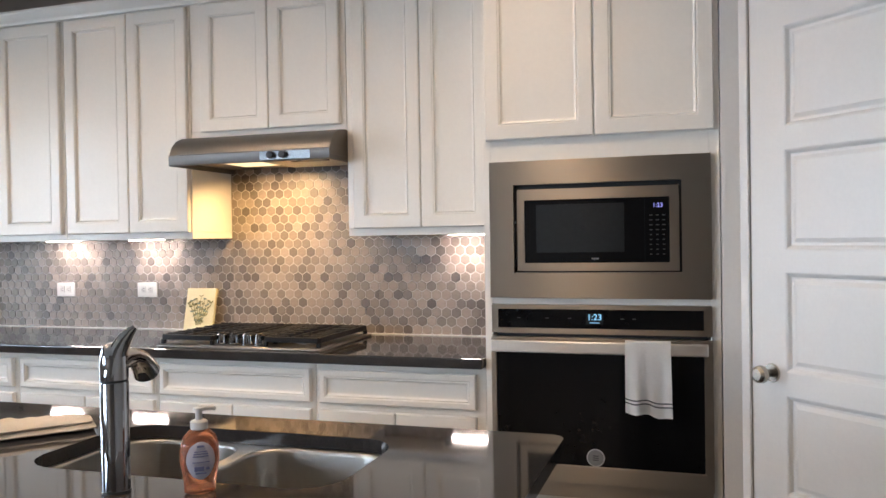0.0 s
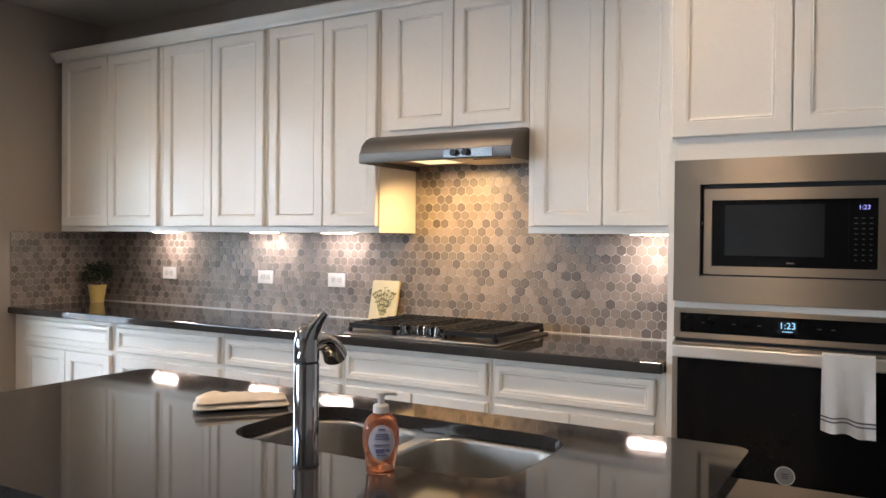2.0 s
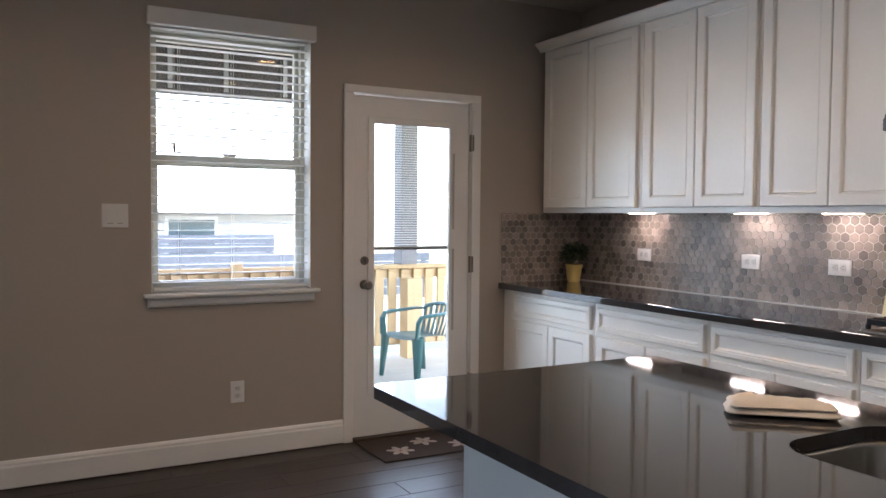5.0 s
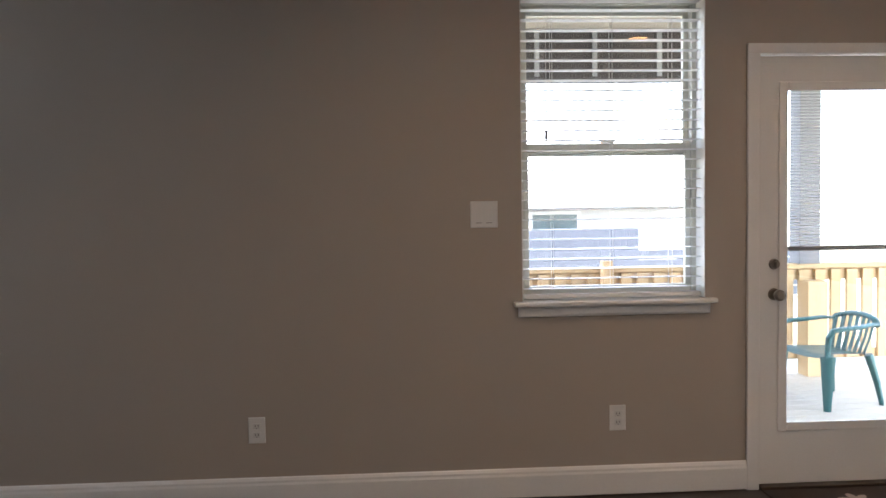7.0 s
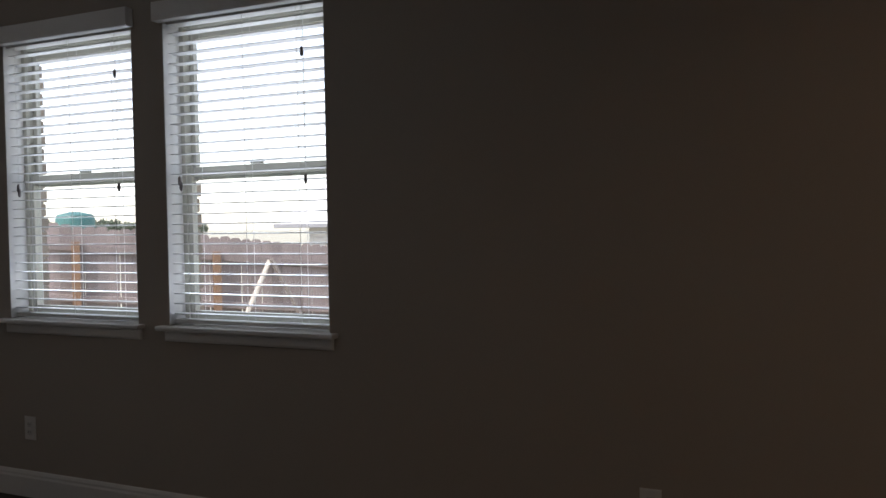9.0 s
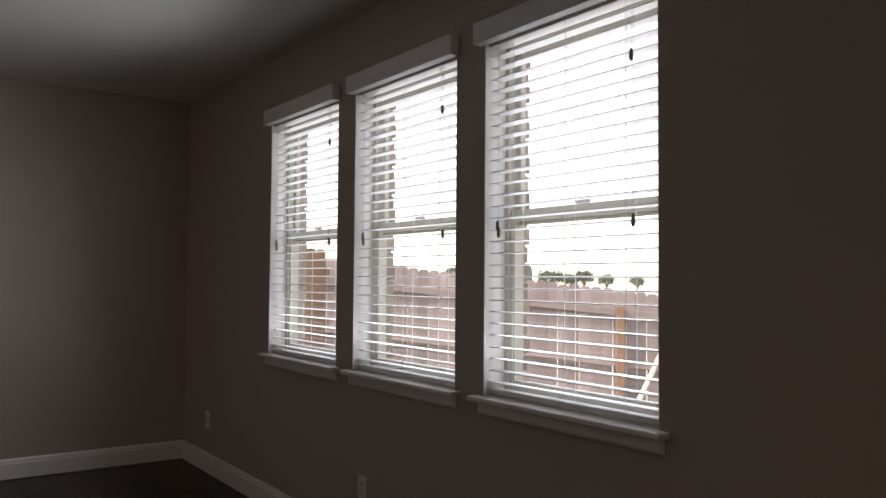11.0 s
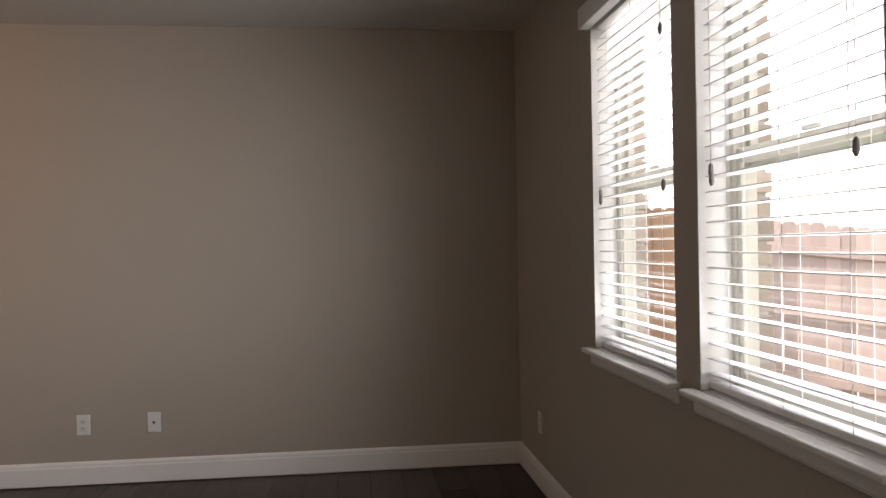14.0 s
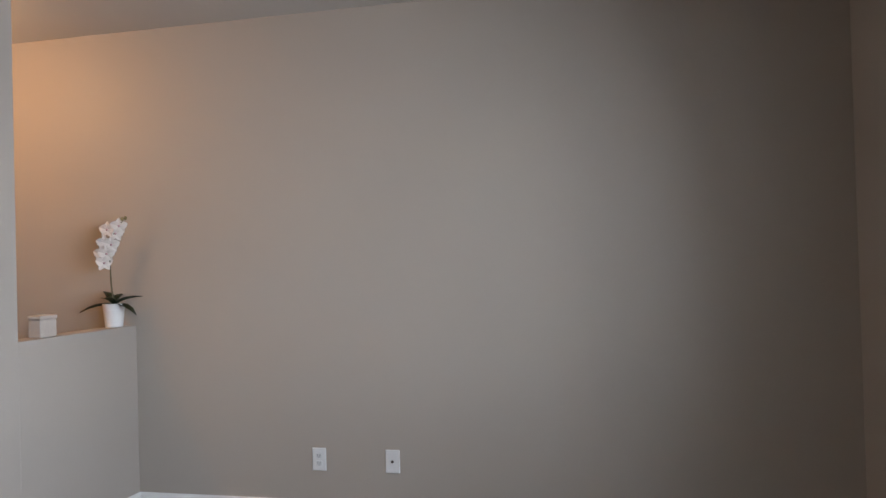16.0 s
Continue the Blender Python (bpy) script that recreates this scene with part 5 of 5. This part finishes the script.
def garden_chair():
    root = thing("garden_chair", Matrix(), "teal green moulded plastic garden armchair on the deck", "chair", "garden chairs")
    teal = mat("teal plastic", (0.018, 0.088, 0.088), 0.35, var=0.06, bump=0.01)
    seat = bmesh.new()
    g = [[seat.verts.new(((0.215 + 0.03 * j / 8) * (i / 4 - 1), -0.22 + 0.46 * j / 8, 0.40 + 0.018 * (i / 4 - 1) ** 2 + 0.025 * j / 8 - (0.03 if j == 8 else 0.0))) for i in range(9)] for j in range(9)]
    for j in range(8):
        for i in range(8):
            seat.faces.new((g[j][i], g[j][i + 1], g[j + 1][i + 1], g[j + 1][i]))
    bmesh.ops.solidify(seat, geom=seat.faces[:], thickness=0.018)
    part("seat", seat, teal, root, smooth=True)
    # a bowed back of flat splats under a broad top rail
    for k in range(7):
        u = k / 3 - 1
        part("back_slat", sweep([(u * 0.17, -0.21 - 0.02 * (1 - u * u), 0.40), (u * 0.19, -0.25 - 0.03 * (1 - u * u), 0.53), (u * 0.2, -0.29 - 0.035 * (1 - u * u), 0.69)], [0.026, 0.018, 0.024], 8, flat=0.3), teal, root, smooth=True)
    arc = [(0.235 * math.sin(a), -0.27 - 0.06 * math.cos(a), 0.63 + 0.08 * math.cos(a)) for a in (radians(-85 + 17 * k) for k in range(11))]
    part("back_rail", sweep(arc, 0.03, 10, flat=0.7), teal, root, smooth=True)
    for sx in (-1, 1):
        part("arm", sweep([(sx * 0.235, -0.275, 0.65), (sx * 0.26, -0.2, 0.655), (sx * 0.28, -0.06, 0.645), (sx * 0.285, 0.12, 0.64), (sx * 0.28, 0.2, 0.63), (sx * 0.272, 0.235, 0.58), (sx * 0.26, 0.235, 0.42)], [0.02, 0.026, 0.03, 0.032, 0.034, 0.036, 0.034], 10, flat=0.6), teal, root, smooth=True)
        part("leg", sweep([(sx * 0.245, 0.215, 0.425), (sx * 0.262, 0.232, 0.2), (sx * 0.275, 0.245, 0.0)], [0.062, 0.045, 0.03], 10, flat=0.75), teal, root, smooth=True)
        part("leg", sweep([(sx * 0.215, -0.215, 0.41), (sx * 0.245, -0.27, 0.2), (sx * 0.262, -0.31, 0.0)], [0.045, 0.034, 0.024], 10, flat=0.75), teal, root, smooth=True)
    return root


chair = garden_chair()
chair.matrix_world = pose(-1.98, -0.22, -0.0995, 0, 0, 194) @ Matrix.Scale(0.89, 4)
copy_thing(chair, pose(-2.0, -1.08, -0.0995, 0, 0, 20))


def fence(name, x0, y0, x1, y1, z0, top0, top1, material, label, posts=1.745, flip=1):
    L = math.hypot(x1 - x0, y1 - y0)
    root = thing(name, pose(x0, y0, 0, 0, 0, math.degrees(math.atan2(y1 - y0, x1 - x0))), label, "fence")
    h = 1.95
    bm = bmesh.new()
    poly = [(-0.0706, -h), (0.0706, -h), (0.0706, -0.03), (0.042, 0.0), (-0.042, 0.0), (-0.0706, -0.03)]
    a = [bm.verts.new((x, 0.0, z)) for x, z in poly]
    b = [bm.verts.new((x, 0.018, z)) for x, z in poly]
    for k in range(6):
        q = (k + 1) % 6
        bm.faces.new((a[k], a[q], b[q], b[k]))
    bm.faces.new(a)
    bm.faces.new(b)
    first = part("fence_board", bm, material, root)
    n = int(L / 0.142)
    rng = random.Random(len(name) + n)
    for k in range(n):
        o = first if k == 0 else new("fence_board", first.data)
        o.parent = root
        t = k / max(1, n - 1)
        o.matrix_local = pose(k * 0.142, rng.uniform(-0.004, 0.004), top0 + (top1 - top0) * t + rng.uniform(-0.02, 0.02), 0, rng.uniform(-0.5, 0.5), 0)
    slope = math.degrees(math.atan2(top1 - top0, L))
    for d in (0.3, 0.95, 1.65):
        r = part("rail", box(0, L, -0.045 * flip if flip > 0 else 0.02, 0.0 if flip > 0 else 0.065, -0.045, 0.045, 0.003), material, root)
        r.matrix_local = pose(0, 0, top0 - d, 0, -slope, 0)
    for k in range(int((L - 0.7) / posts) + 1):
        along = 0.7 + k * posts
        t = along / L
        z = top0 + (top1 - top0) * t
        y0p = -0.145 if flip > 0 else 0.066
        part("post", box(along - 0.05, along + 0.05, y0p, y0p + 0.1, z0 - 0.6, z - 0.22, 0.004), CEDAR, root)
    return root


# from the far yard corner down to the side of the house; the yard rises to the south
fence("yard_fence", -0.26, -15.97, -10.07, -7.0, -0.5, 2.03, 0.705, FENCE, "weathered cedar picket fence with rails and posts", flip=1)
fence("side_fence", -0.3, -13.2, -3.0, -13.2, -0.4, 1.78, 1.75, CEDAR, "newer orange cedar fence section beside the house", flip=-1)
tagged(part("leaning_rail", sweep([(-5.87, -10.55, -0.36), (-6.35, -10.2, 0.9)], 0.035, 6), mat("grey weathered timber", (0.46, 0.42, 0.37), 0.85)), "pale loose timber leaning on the yard fence", "timber")
tagged(part("leaning_rail", sweep([(-6.80, -9.73, -0.36), (-6.33, -10.16, 0.92)], 0.035, 6), mat("brown weathered timber", (0.2, 0.17, 0.15), 0.85)), "brown loose timber propped against the yard fence", "timber")


def house():
    root = thing("neighbour_house", pose(-15.0, -0.8, -0.95), "pale-sided single-storey neighbour house with a light shingle roof", "house")
    sid = mat("pale siding", (0.5, 0.49, 0.48), 0.7, var=0.06, scale=2, fine=40, bump=0.05)
    wall_part = part("wall", box(-3.5, 3.5, -12.1, 3.6, 0.0, 2.33, 0.01), sid, root)
    for k in range(11):
        part("siding_board", box(3.5, 3.53, -12.1, 3.6, 0.1 + k * 0.2, 0.28 + k * 0.2), sid, wall_part)
    rf = bmesh.new()
    pts = [(-4.0, 2.33), (4.0, 2.33), (0.0, 4.4)]
    a = [rf.verts.new((x, -12.6, z)) for x, z in pts]
    b = [rf.verts.new((x, 4.0, z)) for x, z in pts]
    rf.faces.new(a)
    rf.faces.new(b)
    for k in range(3):
        rf.faces.new((a[k], a[(k + 1) % 3], b[(k + 1) % 3], b[k]))
    part("roof", rf, mat("pale shingle roof", (0.62, 0.61, 0.59), 0.9, var=0.15, scale=3, fine=60, bump=0.2), root)
    part("gutter", box(4.001, 4.09, -12.6, 4.0, 2.29, 2.38, 0.01), mat("grey gutter", (0.2, 0.2, 0.21), 0.5), root, "grey gutter along the eave")
    glass = mat("teal reflecting glass", (0.05, 0.085, 0.095), 0.1)
    frame_mat = mat("white house window frame", (0.7, 0.7, 0.7), 0.5)
    for y in (-7.6, -4.7, -3.3, -0.9, 0.5):
        w = part("window", box(3.535, 3.56, y - 0.5, y + 0.5, 1.0, 2.24, 0.005), frame_mat, root)
        part("pane", box(3.561, 3.566, y - 0.43, y + 0.43, 1.07, 2.17), glass, w)


house()


def slate_fence(x, y0, y1, top):
    root = thing("board_fence", pose(x, 0, 0), "dark slate-grey fence of level boards across the neighbouring yard", "fence", "slate fences")
    slate = mat("slate-grey fence stain", (0.04, 0.045, 0.057), 0.8, var=0.1, scale=2, fine=40, bump=0.05) if "slate-grey fence stain" not in bpy.data.materials else bpy.data.materials["slate-grey fence stain"]
    n = int((top + 0.35) / 0.17)
    for k in range(n):
        part("fence_board", box(0.0, 0.03, y0, y1, top - 0.16 - 0.17 * k, top - 0.17 * k, 0.004), slate, root)
    for k in range(int((y1 - y0) / 2.4) + 1):
        y = y1 - 0.1 - 2.4 * k
        part("post", box(-0.09, -0.002, y - 0.045, y + 0.045, -0.36, top - 0.02, 0.004), slate, root)


slate_fence(-10.9, -9.0, 1.15, 0.94)
slate_fence(-10.2, -9.0, 4.2, 0.58)


def tree(x, y, z, h, seed):
    root = thing("tree", pose(x, y, z), "distant round-crowned green tree beyond the fence", "tree", "distant trees")
    rng = random.Random(seed)
    tr = sweep([(0, 0, 0), (0.1, 0.05, h * 0.3), (0.0, 0.1, h * 0.55)], [h * 0.05, h * 0.035, h * 0.015], 8)
    for k in range(6):
        a = k * 1.05 + rng.uniform(-0.3, 0.3)
        sweep([(0, 0.05, h * 0.3), (h * 0.15 * math.cos(a), h * 0.15 * math.sin(a), h * 0.5), (h * 0.28 * math.cos(a), h * 0.28 * math.sin(a), h * 0.66)], [h * 0.02, h * 0.012, h * 0.004], 6, tr)
    part("trunk", tr, mat("bark", (0.12, 0.09, 0.07), 0.9) if "bark" not in bpy.data.materials else bpy.data.materials["bark"], root)
    bm = bmesh.new()
    for k in range(1100):
        a, e = rng.uniform(0, 6.283), math.asin(rng.uniform(-0.6, 1))
        r = h * rng.uniform(0.12, 0.36) * (1 + 0.25 * math.sin(3 * a + seed))
        m = Matrix.Translation((r * math.cos(a) * math.cos(e), r * math.sin(a) * math.cos(e), h * 0.62 + 0.75 * r * math.sin(e))) @ Euler((rng.uniform(0, 6), rng.uniform(0, 6), rng.uniform(0, 6))).to_matrix().to_4x4()
        leaf(bm, m, h * 0.07, h * 0.05)
    part("crown", bm, mat("tree leaf", (0.09, 0.11, 0.075), 0.7, var=0.3, island=0.4, bump=0) if "tree leaf" not in bpy.data.materials else bpy.data.materials["tree leaf"], root)


for k, (x, y, h) in enumerate(((-68, -99, 4.0), (-54, -108, 4.6), (-83, -95, 3.6), (-43, -119, 5.0), (-75, -97, 3.4), (-36, -112, 4.4), (-74.4, -83.9, 3.3), (-75.8, -82.5, 2.9), (-77.2, -81.2, 3.5), (-79.3, -79.0, 3.0), (-82.0, -76.0, 2.7))):
    tree(x, y, -0.35, h, k + 1)
tank = lathe([(0.75, 0), (0.78, 0.2), (0.78, 2.2), (0.7, 2.38), (0.2, 2.5)], 24, Matrix.Translation((-22, -31.5, -0.35)))
tagged(part("water_tank", tank, mat("teal tank plastic", (0.035, 0.12, 0.115), 0.6)), "teal plastic water tank behind the yard fence", "tank")

# ---- floor planks, laid lengthwise ----
pw, pl = 0.19, 1.42
plank = box(0.0015, pw - 0.0015, 0.0015, pl - 0.0015, -0.006, 0.0, 0.0012, seg=1)
plank_me = bpy.data.meshes.new("plank")
plank.to_mesh(plank_me)
plank.free()
plank_me.materials.append(PLANK)
rest = bmesh.new()
floor = bpy.data.objects["floor"]
count = 0
for c in range(int(EAST / pw) + 1):
    y = SOUTH - (c * 0.47) % pl
    while y < 0:
        a, b = max(y, SOUTH), min(y + pl, 0.0)
        x1 = min((c + 1) * pw, EAST)
        whole = abs(b - a - pl) < 1e-6 and x1 == (c + 1) * pw
        if whole and c * pw < 4.2 and count < 140:
            o = new("plank", plank_me)
            o.parent = floor
            o.matrix_local = Matrix.Translation((c * pw, y, 0))
            count += 1
        elif b - a > 0.02:
            box(c * pw + 0.0015, x1 - 0.0015, a + 0.0015, b - 0.0015, -0.006, 0.0, 0, rest)
        y += pl
PLANKS = mat("grey-brown wood plank run", (0.05, 0.036, 0.029), 0.4, spec=0.35, var=0.3, scale=2.2, fine=16, bump=0.03, stretch=(14, 1.2, 1), island=0.25)
tagged(part("planks", rest, PLANKS, floor), kind="stuff")
